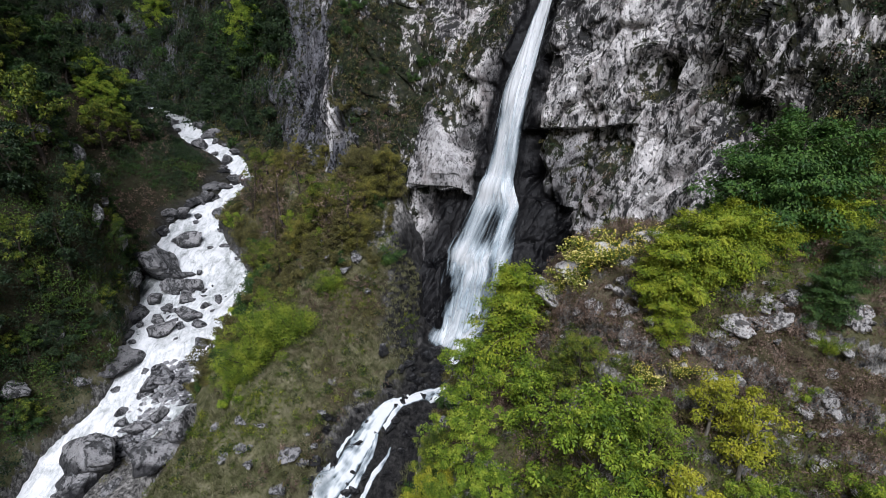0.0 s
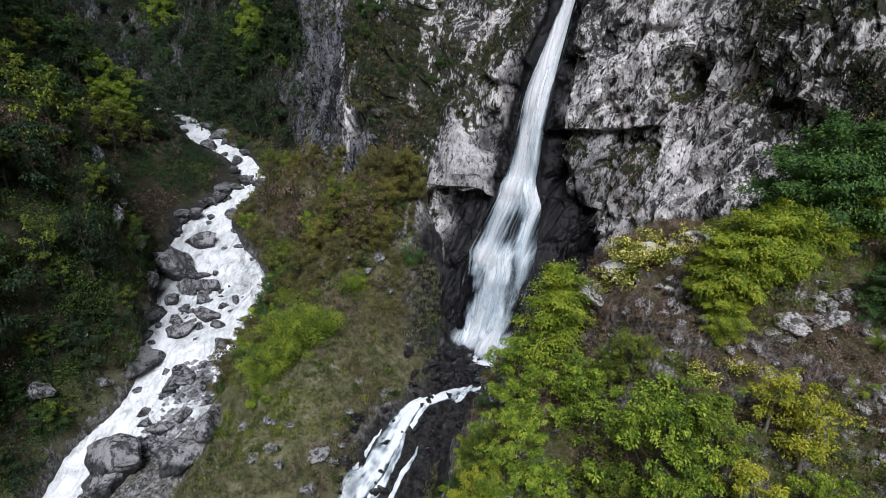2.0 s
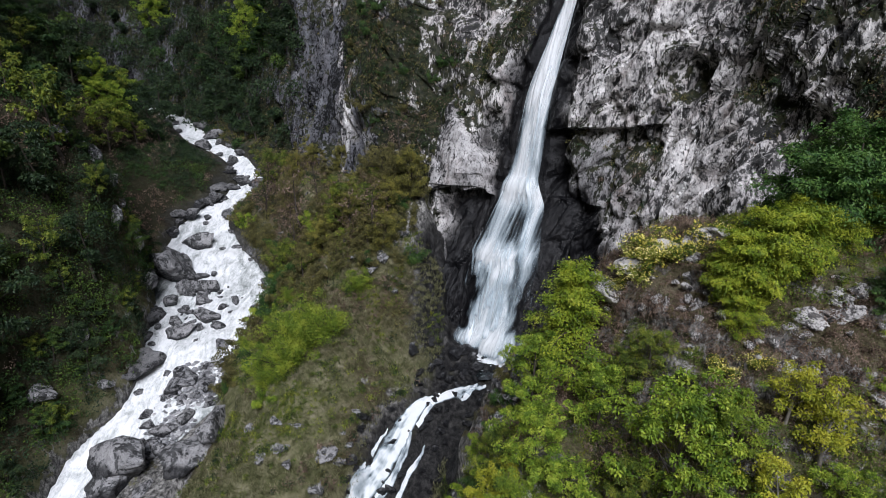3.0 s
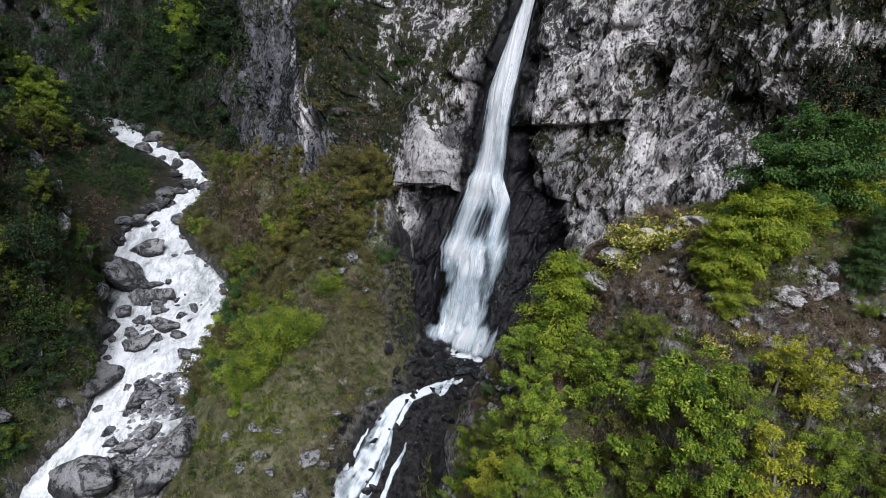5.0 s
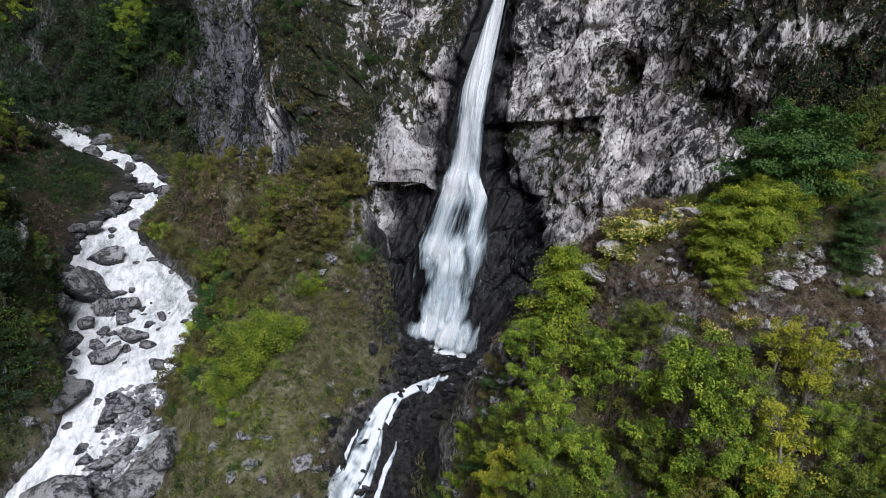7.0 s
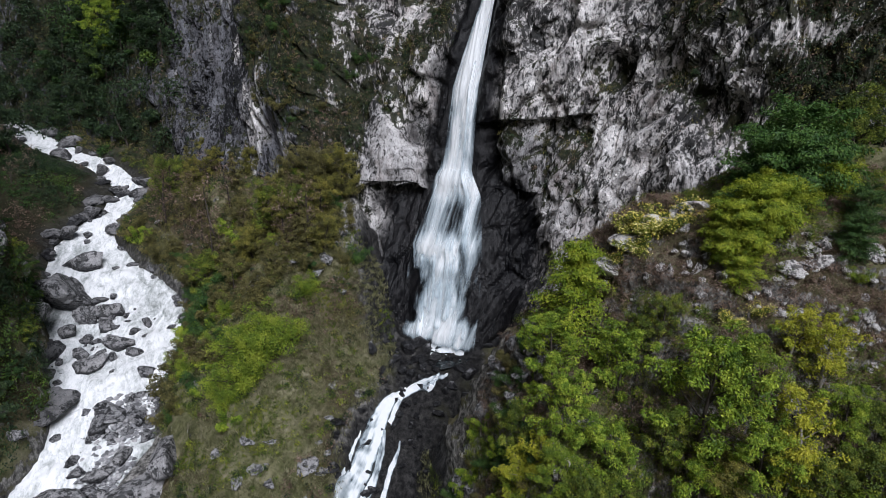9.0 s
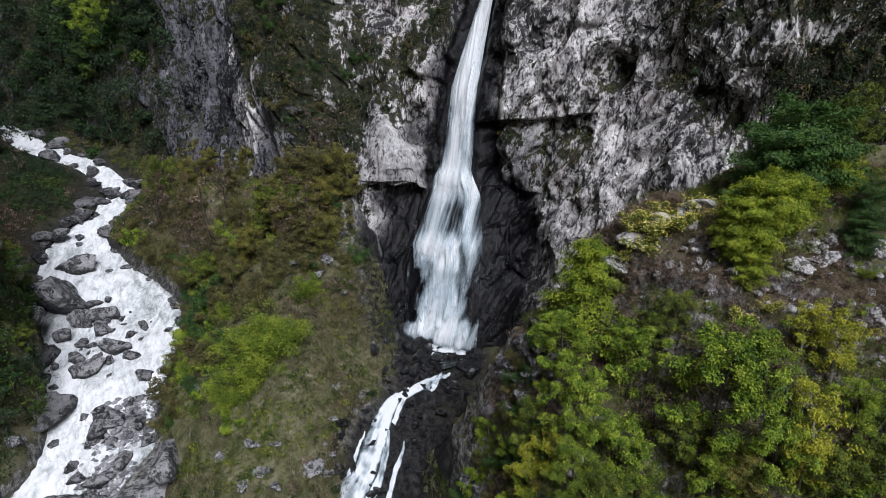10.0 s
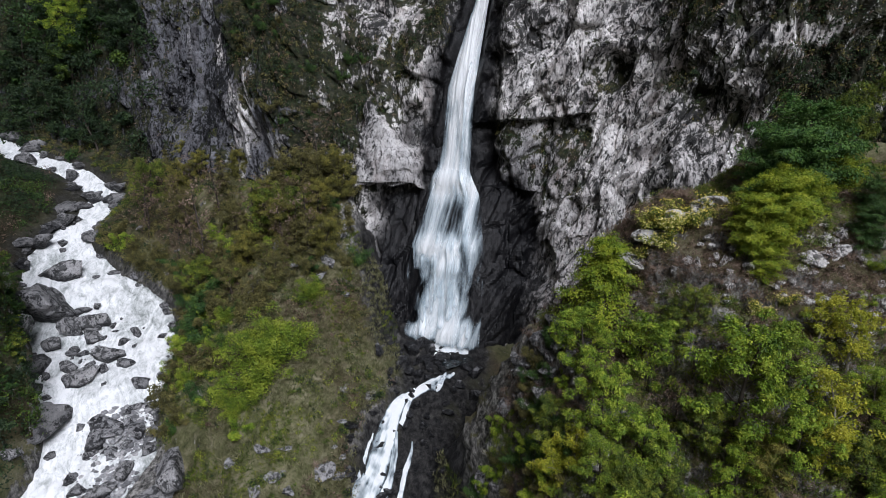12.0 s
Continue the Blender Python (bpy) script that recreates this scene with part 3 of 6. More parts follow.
shore = ramp(2.6, 1.0, GZ - river_z(GY) + 0.6 * fbm(ground_p * 0.5, 2, 79)) * (GX < -20) * (GX > -80)
bar_g = ramp(-0.2, 1.0, GX - np.interp(GY, BAR_Y, BAR_X)) * ramp(61, 59, GY) * (GY > 38) * (GX < along(GY, RIVER_Y, RIVER_RIGHT) + 1)
shore = shore * (1 - 0.75 * bar_g)
on_knoll = (GX > -3) * (GY < 40)
face_u = GX + 0.7 * GY
broken = 0.42 * plates(face_u / 1.3, GZ / 1.1 + 0.3 * GX, 71)[0] + 0.2 * plates(face_u / 0.5, GZ / 0.45, 76)[0]
broken = broken * np.where(on_knoll, ramp(0.9, 0.68, up), ramp(0.80, 0.55, up)) * ramp(1.5, 3.5, GZ - river_z(GY) * (GX < -26) + 30 * (GX > -26)) * (GY > 14) * (GY < 130) * (GX > -75) * (GX < 36)
ground_p = ground_p + ground_n * broken[:, None] * np.sign(ground_n[:, 2:3])
rocky = np.where(on_knoll, ramp(0.72, 0.45, up) * 0.85, ramp(0.6, 0.3, up) * 0.75 * np.where(GX < -36, 0.45, 1.0)) + 0.6 * gully + 0.5 * shore + 0.8 * bar_g + 1.1 * patches(GX, GY, ((-4.6, 67.4, 2.8, 2.4, 1.0), (-7.5, 64.5, 1.4, 1.2, 0.7)))
# where the woods' shade is put into the soil: left bank, then upper valley
litter_shade = 0.92 * ramp(0.5, 3.0, along(GY, RIVER_Y, RIVER_LEFT) - GX) * (GX < -30)
litter_shade = np.maximum(litter_shade, 0.75 * ramp(84, 96, GY) * ramp(-22, -27, GX))
wet_g = np.clip(gully * (1.1 + 0.5 * fbm(ground_p * 0.6, 2, 81)) + 0.7 * shore, 0, 1)
ground = tagged(new("ground", mesh_of("ground", ground_p, grid_faces(len(gy), len(gx)), SOIL, True, [("rocky", rocky), ("wet", wet_g), ("litter_shade", litter_shade)])),
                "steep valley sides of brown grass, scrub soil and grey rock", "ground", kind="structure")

# ---- the great cliff ----
cs = stations((0, 40, 1.2), (40, 90, 0.16), (90, 135, 0.2), (135, 175, 0.4), (175, 288, 0.9))
cz = stations((-4, 10, 0.28), (10, 37, 0.16), (37, 47, 0.4), (47, 95, 2.0))
CS, CZ = np.meshgrid(cs, cz)
cliff_p = cliff_point(CS.ravel(), CZ.ravel())
cliff_n = grid_normals(cliff_p, len(cz), len(cs))
cliff_n *= np.where(cliff_n[:, 0] * (-10 - cliff_p[:, 0]) + cliff_n[:, 1] * (0 - cliff_p[:, 1]) < 0, -1, 1)[:, None]
CW, CH = CS.ravel() - FALL_S, CZ.ravel()
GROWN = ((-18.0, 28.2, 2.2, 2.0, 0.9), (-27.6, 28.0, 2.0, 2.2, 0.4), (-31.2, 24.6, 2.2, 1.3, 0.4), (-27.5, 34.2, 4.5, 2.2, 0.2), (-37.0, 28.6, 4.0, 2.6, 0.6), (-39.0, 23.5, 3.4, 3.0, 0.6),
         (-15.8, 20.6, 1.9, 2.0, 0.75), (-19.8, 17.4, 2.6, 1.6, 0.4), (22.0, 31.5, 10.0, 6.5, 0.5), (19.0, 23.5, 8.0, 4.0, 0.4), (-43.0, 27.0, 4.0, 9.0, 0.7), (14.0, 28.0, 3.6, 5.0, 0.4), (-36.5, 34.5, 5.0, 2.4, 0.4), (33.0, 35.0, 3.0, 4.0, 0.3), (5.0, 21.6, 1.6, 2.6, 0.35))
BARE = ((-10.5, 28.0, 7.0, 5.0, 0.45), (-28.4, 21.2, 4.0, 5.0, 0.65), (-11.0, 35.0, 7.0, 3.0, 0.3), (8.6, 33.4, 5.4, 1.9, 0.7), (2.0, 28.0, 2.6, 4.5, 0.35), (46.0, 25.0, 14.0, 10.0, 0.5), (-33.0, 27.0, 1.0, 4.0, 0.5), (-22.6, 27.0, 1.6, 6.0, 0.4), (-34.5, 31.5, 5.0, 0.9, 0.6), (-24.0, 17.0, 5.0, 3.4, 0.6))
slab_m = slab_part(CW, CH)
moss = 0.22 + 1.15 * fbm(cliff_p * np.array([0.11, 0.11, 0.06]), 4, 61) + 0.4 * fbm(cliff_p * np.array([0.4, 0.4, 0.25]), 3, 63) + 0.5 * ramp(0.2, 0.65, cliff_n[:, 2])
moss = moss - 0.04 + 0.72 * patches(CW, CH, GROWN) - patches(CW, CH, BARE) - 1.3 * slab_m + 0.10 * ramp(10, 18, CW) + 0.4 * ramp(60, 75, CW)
# pale washed streaks down the darkened left side, one of them long and leaning
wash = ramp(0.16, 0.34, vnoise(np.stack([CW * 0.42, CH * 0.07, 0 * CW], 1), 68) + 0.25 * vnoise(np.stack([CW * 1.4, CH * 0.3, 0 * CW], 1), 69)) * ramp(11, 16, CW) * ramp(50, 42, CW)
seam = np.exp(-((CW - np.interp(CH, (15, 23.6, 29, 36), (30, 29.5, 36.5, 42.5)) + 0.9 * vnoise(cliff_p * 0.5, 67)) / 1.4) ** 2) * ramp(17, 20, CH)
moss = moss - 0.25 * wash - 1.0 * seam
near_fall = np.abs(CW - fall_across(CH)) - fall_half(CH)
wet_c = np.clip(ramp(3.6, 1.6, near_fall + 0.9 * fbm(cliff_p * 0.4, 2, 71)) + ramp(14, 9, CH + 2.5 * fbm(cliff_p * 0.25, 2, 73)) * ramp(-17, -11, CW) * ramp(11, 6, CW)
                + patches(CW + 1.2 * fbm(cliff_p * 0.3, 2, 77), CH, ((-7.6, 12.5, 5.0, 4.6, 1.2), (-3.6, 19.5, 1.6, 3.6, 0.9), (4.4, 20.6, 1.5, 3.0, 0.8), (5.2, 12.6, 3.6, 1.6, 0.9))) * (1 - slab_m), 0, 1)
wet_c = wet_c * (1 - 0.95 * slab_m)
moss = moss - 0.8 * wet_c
# slate-grey columns, plus painted shade left of the fall and below the overhang
slate_shade = np.clip(ramp(12, 20, CW) * (0.8 + 1.6 * fbm(cliff_p * np.array([0.25, 0.25, 0.05]), 3, 65)) + 0.95 * ramp(30, 34, CW) - 0.8 * wash - seam + 0.4 * slab_m + patches(CW, CH, ((-9.4, 18.4, 5.4, 4.0, 0.6), (-15.5, 14.0, 4.0, 3.0, 0.3))), 0, 1)
cliff = tagged(new("cliff", mesh_of("cliff", cliff_p, grid_faces(len(cz), len(cs)), CLIFF_ROCK, False, [("moss", moss), ("wet", wet_c), ("slate_shade", slate_shade)])),
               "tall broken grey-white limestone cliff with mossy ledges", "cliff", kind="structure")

# ---- water ----
ry = stations((-60, 30, 3.0), (30, 100, 0.3), (100, 160, 0.7))
ru = np.linspace(0, 1, 70)
RY, RU = np.meshgrid(ry, ru, indexing="ij")
RY, RU = RY.ravel(), RU.ravel()
r_left = along(RY, RIVER_Y, RIVER_LEFT) - 0.8
r_right = np.where(RY < 60, np.interp(RY, BAR_Y, BAR_X) + 0.6, along(RY, RIVER_Y, RIVER_RIGHT)) + 0.8
RX = r_left + (r_right - r_left) * RU
rp = np.stack([RX, RY, river_z(RY)], 1)
rush = 0.32 * ridged(rp * np.array([0.5, 0.3, 0.3]), 3, 81) + 0.16 * ridged(rp * np.array([1.3, 0.8, 1.0]), 3, 85) + 0.5 * steps(fbm(rp * np.array([0.12, 0.25, 0.2]), 2, 89), 4)
rp[:, 2] += rush * 0.8
calm = 0.13 * ramp(0.75, 1.0, np.abs(RU * 2 - 1)) + 0.12 * np.clip(fbm(rp * 0.13, 2, 95), 0, 1) + 0.14 * ramp(3.0, 0.5, np.hypot(RX + 44, (RY - 77) * 0.6))
river = tagged(new("river_water", mesh_of("river_water", rp, grid_faces(len(ry), len(ru)), WHITE_WATER, True, [("calm", calm)])),
               "foaming white mountain river rushing between boulders", "river", kind="structure")


def fall_sheet(name, parent, z0, z1, lift, a, b, mat, seed, body, label=""):
    """A sheet of falling water over the cliff from z0 up to z1, across from a to b of its width."""
    zs, us = np.arange(z0, z1, 0.2), np.linspace(a, b, 48 if b - a > 0.5 else 6)
    Z, U = np.meshgrid(zs, us, indexing="ij")
    Z, U = Z.ravel(), U.ravel()
    across, half, out = fall_across(Z), fall_half(Z), fall_out(Z)
    cx, cy = cliff_plan(np.full(1, FALL_S))
    n, t = np.array((-0.72, -0.69)), np.array((-0.69, 0.72))
    w = across + U * half
    q = np.stack([w * 0.9, Z * 0.12, 0 * Z + seed], 1)
    o = out + lift * (1 - 0.5 * U * U) + 0.28 * fbm(q, 3, seed) + 0.07 * ridged(q * np.array([3, 1, 1]), 2, seed + 5)
    # the shelves on which the water breaks
    o = o + (0.18 + 0.25 * vnoise(q * 1.3, 161)) * np.exp(-((Z - 8.6 - 0.9 * vnoise(q * 0.9, 163)) / 0.9) ** 2) + 0.22 * np.exp(-((Z - 15.8) / 0.9) ** 2) + 0.2 * np.exp(-((Z - 6.2) / 0.6) ** 2) * (U < 0.2) + 0.5 * ramp(1.5, -1, Z)
    p = np.stack([cx + n[0] * o + t[0] * w, cy + n[1] * o + t[1] * w, Z], 1)
    mid_, rim = (a + b) / 2, (b - a) / 2
    edge = ramp(1.0, 0.6, np.abs(U - mid_) / rim)
    dense = 0.535 + body + 0.17 * (edge - 1) + 0.10 * np.exp(-((Z - 15.5) / 1.6) ** 2) + 0.03 * np.exp(-((Z - 7.8) / 1.4) ** 2) - 0.08 * ramp(15, 12, Z) * ramp(0, 2, Z) + 0.02 * ramp(1, -1, Z) + 0.06 * ramp(20, 30, Z)
    if b - a < 0.5:
        dense = dense - 0.5 * ramp(z1 - 1.6, z1, Z) - 0.4 * ramp(z0 + 1.2, z0, Z) - 0.12
    dense = dense - 0.10 * np.exp(-((Z - 4) / 2.4) ** 2 - ((np.abs(U) - 0.75) / 0.2) ** 2) - 0.12 * np.exp(-((Z - 12) / 2.0) ** 2 - ((U + 0.35) / 0.25) ** 2) - 0.10 * np.exp(-((Z - 20) / 3) ** 2 - ((U - 0.7) / 0.4) ** 2)
    dense = dense + patches(U, Z, ((0.08, 12.4, 0.10, 0.7, -0.03), (-0.62, 13.8, 0.10, 1.3, -0.08), (-0.36, 9.8, 0.10, 0.7, -0.06), (0.6, 4.2, 0.14, 1.5, -0.10), (-0.8, 3.4, 0.12, 2.0, -0.10), (0.75, 0.6, 0.14, 0.6, -0.16), (0.1, 8.2, 0.6, 1.6, 0.10)))
    me = mesh_of(name, p, grid_faces(len(zs), len(us)), mat, True, [("body", dense - 0.35 * ramp(-0.8, -2.0, Z))], np.stack([w + 0.10 * vnoise(np.stack([w * 0.7, Z * 0.45, 0 * Z], 1), 165) * ramp(17, 13, Z) + 0.05 * vnoise(np.stack([w * 2.0, Z * 1.3, 0 * Z], 1), 166) * ramp(17, 13, Z), Z * (1 + 0.5 * ramp(17, 9, Z))], 1))
    return part(name, me, parent, label)


waterfall = tagged(new("waterfall"), "tall white waterfall dropping down a dark wet rock slot", "waterfall", kind="structure")
fall_sheet("water_sheet", waterfall, -2.2, 52, 0.25, -1.0, 1.0, FALL_WATER, 101, 0.02)
fall_sheet("water_veil", waterfall, -2.2, 17, 0.75, -0.95, 0.95, FALL_VEIL, 131, 0.0)
fall_sheet("water_veil", waterfall, 15, 50, 0.6, -0.8, 0.75, FALL_VEIL, 151, 0.04)


def stream(name, points, widths, lift, mat, seed, parent):
    """White water running down over the ground along a short line of places."""
    pts = np.array(points, float)
    s = np.concatenate([[0], np.cumsum(np.hypot(*np.diff(pts, axis=0).T))])
    ss = np.arange(0, s[-1], 0.15)
    x, y = (sum(np.interp(ss + d, s, pts[:, k]) for d in (-0.6, 0, 0.6)) / 3 for k in (0, 1))
    w = np.interp(ss, s, widths)
    tx, ty = np.gradient(x), np.gradient(y)
    ln = np.hypot(tx, ty)
    us = np.linspace(-1, 1, 26)
    X = x[:, None] + (ty / ln * w / 2)[:, None] * us
    Y = y[:, None] - (tx / ln * w / 2)[:, None] * us
    Z = ground_z(X.ravel(), Y.ravel())
    q = np.stack([X.ravel(), Y.ravel(), Z], 1)
    q[:, 2] += lift * (1 - 0.6 * np.tile(us, len(ss)) ** 2) + 0.12 * ridged(q * 1.1, 3, seed)
    uw = (us[None, :] * w[:, None] / 2).ravel()
    along_ = np.repeat(ss, len(us))
    body = 0.61 + 0.18 * fbm(q * 1.1, 3, seed + 2) + 0.26 * fbm(np.stack([uw * 1.7, along_ * 0.4, 0 * uw + seed], 1), 3, seed + 4) - 0.40 * ramp(0.45, 1.0, np.abs(np.tile(us, len(ss))))
    uv = np.stack([(us[None, :] * w[:, None] / 2).ravel(), np.repeat(ss, len(us))], 1)
    return part(name, mesh_of(name, q, grid_faces(len(ss), len(us)), mat, True, [("body", body)], uv), parent)


strand_rng = random.Random(3)
for k in range(20):
    hi = strand_rng.choice((16.5, 14.0, 9.2, 8.6, 6.4, 30.0))
    u = strand_rng.uniform(-0.9, 0.85)
    half_ = strand_rng.uniform(0.035, 0.10)
    fall_sheet("strand", waterfall, strand_rng.uniform(-1.8, 2.5), hi, strand_rng.uniform(0.7, 1.25), u - half_, u + half_, FALL_WATER, 170 + k, 0.06)

# foam heaped at the foot, and white lines across the dark pool
foam_rng = np.random.RandomState(7)
fv, ff, k0 = [], [], 0
for k in range(46):
    cx_, cy_ = np.clip(foam_rng.normal(2.1, 1.0), 0.2, 3.6), 0
    cy_ = 57.3 - 0.95 * (cx_ - 2.3) * 0.9 + foam_rng.normal(-0.3, 0.6)
    r_ = foam_rng.uniform(0.3, 0.85)
    th, ph = np.meshgrid(np.linspace(0, 2 * math.pi, 11)[:-1], np.linspace(0.05, 1.45, 5))
    d_ = np.stack([np.cos(th) * np.sin(ph), np.sin(th) * np.sin(ph), np.cos(ph)], -1).reshape(-1, 3)
    d_ = d_ * r_ * (1 + 0.35 * fbm(d_ * 2.5 + k, 2, 900 + k))[:, None] * np.array([1, 1, 0.42])
    fv.append(d_ + np.array([cx_, cy_, -1.95]))
    i_ = np.arange(50).reshape(5, 10)
    j_ = np.roll(i_, -1, axis=1)
    ff.append(np.stack([i_[:-1], j_[:-1], j_[1:], i_[1:]], -1).reshape(-1, 4) + k0)
    k0 += 50
fv = np.concatenate(fv)
part("foam", mesh_of("foam", fv, np.concatenate(ff), FALL_WATER, True, [("body", 0.56 + 0.12 * fbm(fv * 1.2, 2, 187))], fv[:, :2]), waterfall, "white foam at the foot of the fall")

pool_u, pool_v = np.meshgrid(np.linspace(0, 1, 24), np.linspace(0, 2 * math.pi, 49))
pool_r = pool_u.ravel() * (1 + 0.18 * np.sin(3 * pool_v.ravel() + 1.0) + 0.1 * np.sin(5 * pool_v.ravel()))
pool_p = np.stack([2.2 + 2.9 * pool_r * np.cos(pool_v.ravel()), 54.8 + 1.9 * pool_r * np.sin(pool_v.ravel()), 0 * pool_r - 2.2], 1)
pool_p[:, 2] += 0.04 * ridged(pool_p * 1.4, 3, 181)
foamy = 0.10 - 0.42 * ramp(54.9, 56.6, pool_p[:, 1] + 0.5 * vnoise(pool_p * 0.9, 183))
tagged(new("pool_water", mesh_of("pool_water", pool_p, grid_faces(49, 24), POOL_WATER, True, [("calm", foamy)])), "dark pool with white foam below the fall", "pool", kind="structure")
cascade = tagged(new("cascade"), "white cascade sliding over black wet rock below the pool", "cascade", kind="structure")
stream("water_sheet", [(1.5, 52.4), (-1.6, 51.4), (-3.6, 50.9), (-5.8, 50.2), (-7.2, 48.6), (-8.3, 47.2), (-9.6, 45.6), (-11.2, 44.0), (-12, 41)], (0.4, 1.6, 0.8, 1.6, 2.4, 2.6, 2.3, 2.2, 2.2), 0.4, FALL_WATER, 201, cascade)
stream("side_strand", [(0.6, 52.6), (-0.6, 51.5), (-1.6, 50.6)], (0.3, 0.8, 0.3), 0.3, FALL_WATER, 215, cascade)
stream("side_strand", [(-3.4, 51.4), (-5.0, 49.6), (-6.0, 48.6)], (0.4, 0.7, 0.6), 0.35, FALL_WATER, 219, cascade)
stream("side_strand", [(-8.6, 48.6), (-9.6, 47.4), (-10.4, 46.2), (-11.6, 44.6)], (0.2, 0.4, 0.4, 0.3), 0.3, FALL_WATER, 223, cascade)
stream("side_strand", [(-5.0, 47.6), (-5.6, 46.4), (-7.0, 44.6), (-8.6, 42.4)], (0.3, 0.6, 0.7, 0.8), 0.35, FALL_WATER, 207, cascade)
stream("side_strand", [(-6.4, 48.4), (-7.0, 47.0), (-8.0, 45.2), (-9.8, 43.6)], (0.6, 0.9, 0.9, 1.0), 0.35, FALL_WATER, 211, cascade)


# ---- boulders ----
def boulder_mesh(seed, mossy=0.0, wet=0.0, mat=None, jag=1.0, fine=4):
    rng = np.random.RandomState(seed)
    bm = bmesh.new()
    bmesh.ops.create_icosphere(bm, subdivisions=fine, radius=1.0)
    v = np.array([x.co for x in bm.verts])
    f = np.array([[x.index for x in face.verts] for face in bm.faces])
    bm.free()
    cut = rng.normal(size=(13, 3))
    cut /= np.linalg.norm(cut, axis=1)[:, None]
    far = rng.uniform(0.36, 0.86, 13) * (1.0 if jag < 1.5 else 0.85)
    reach = far / np.maximum(v @ cut.T, 1e-3)
    r = np.minimum(1.0, np.sort(reach, axis=1)[:, 0])
    p = v * r[:, None]
    p = p * (1.1 + 0.05 * fbm(p * 1.6 + seed, 3, seed) + jag * (0.10 * steps(fbm(p * 2.5 + seed, 2, seed + 3), 4) + 0.06 * ridged(p * 4 + seed, 3, seed)))[:, None]
    p[:, 2] *= 0.9
    damp = np.maximum(ramp(0.10, -0.12, p[:, 2] + 0.12 * fbm(p * 2.2 + seed, 2, seed + 7)), wet * ramp(1.15, 0.4, p[:, 2]))
    if wet < 0:
        damp = 0 * damp
    moss = mossy * ramp(0.2, 0.6, p[:, 2]) - 0.35 * (1 - mossy)
    return mesh_of("boulder", p, f, mat or BOULDER_ROCK, False, [("moss", moss), ("wet", damp), ("slate_shade", 0 * damp)])


PLAIN_BOULDERS = [boulder_mesh(300 + k) for k in range(9)]
WET_BOULDERS = [boulder_mesh(350 + k, 0.0, 1.0) for k in range(4)]
GREAT_BOULDERS = [boulder_mesh(400 + k, 0.0, 0.1, GREAT_ROCK, 1.5) for k in range(6)]
WET_GREAT = [boulder_mesh(410 + k, 0.25, 0.55, GREAT_ROCK, 1.7) for k in range(4)]
SMALL_BOULDERS = [boulder_mesh(310 + k, 0.0, 0.25, None, 1.3, 3) for k in range(7)]
SMALL_WET = [boulder_mesh(320 + k, 0.0, 1.0, None, 1.5, 3) for k in range(5)]
boulder_rng = random.Random(5)


def boulder(x, y, w, h, z=None, meshes=PLAIN_BOULDERS, label="grey rounded boulder standing in white river water", group="boulders in the river", turn=None):
    ob = new("boulder", boulder_rng.choice(meshes))
    z = (float(ground_z(np.array([x]), np.array([y]))[0]) if z is None else z)
    ob.location = (x, y, z + 0.12 * h)
    ob.rotation_euler = (boulder_rng.uniform(-0.2, 0.2), boulder_rng.uniform(-0.2, 0.2), boulder_rng.uniform(0, 6.28) if turn is None else turn)
    ob.scale = (w * 0.52, w * boulder_rng.uniform(0.34, 0.5), max(0.5 * h, 0.22 * w))
    return tagged(ob, label, "boulder", group)


IN_RIVER = [(-41.3, 89.1, 7.0, 4.1), (-41.4, 80.8, 8.0, 6.0), (-38.2, 76.6, 3.1, 3.6), (-35.5, 77.2, 3.6, 3.1), (-40.2, 74.8, 3.6, 2.4), (-37.9, 80.2, 2.1, 1.2), (-34.0, 71.1, 4.2, 3.1), (-38.2, 70.6, 2.8, 1.8), (-36.9, 67.8, 4.1, 3.0), (-32.3, 69.6, 2.5, 1.9), (-30.4, 65.7, 2.4, 2.3), (-42.3, 96.7, 1.9, 1.7), (-28.0, 77.6, 1.3, 1.2), (-27.3, 74.6, 1.3, 1.3), (-27.1, 67.9, 1.7, 1.5), (-34.4, 68.9, 1.4, 1.6), (-31.6, 75.0, 1.5, 1.2), (-36.1, 75.0, 3.4, 1.4), (-32.7, 73.6, 1.5, 1.2), (-37.8, 73.3, 1.2, 0.8)]
ON_BANK = [(-35.7, 97.8, 6.4, 4.7), (-42.6, 106.7, 6.3, 2.9), (-43.3, 101.9, 7.6, 2.8), (-46.0, 95.9, 2.7, 2.1), (-46.7, 92.6, 3.1, 2.0), (-37.7, 96.9, 3.5, 2.3), (-41.4, 70.4, 6.6, 6.6), (-39.6, 60.9, 7.6, 5.8), (-40.6, 67.0, 4.4, 4.0), (-39.6, 64.5, 3.6, 2.6), (-41.4, 57.4, 5.2, 4.4)]
ON_BAR = [(-32.9, 60.9, 3.8, 1.9), (-34.1, 59.2, 3.3, 2.5), (-31.5, 62.5, 1.5, 1.0), (-30.6, 62.7, 1.3, 1.2), (-32.7, 63.1, 1.0, 0.9), (-34.5, 58.1, 1.7, 1.3), (-32.8, 57.8, 2.1, 1.1), (-31.4, 58.2, 1.9, 1.3), (-30.3, 59.6, 2.2, 1.7), (-35.8, 61.6, 1.5, 1.0), (-34.1, 61.3, 1.5, 1.2), (-31.4, 60.7, 1.7, 1.2), (-29.2, 57.3, 2.4, 1.8), (-35.3, 54.7, 1.8, 1.4), (-34.0, 53.1, 1.7, 1.2), (-33.6, 54.6, 1.5, 1.1), (-33.8, 51.3, 2.1, 1.4), (-35.4, 52.3, 1.8, 1.5), (-35.9, 56.0, 1.9, 1.3)]
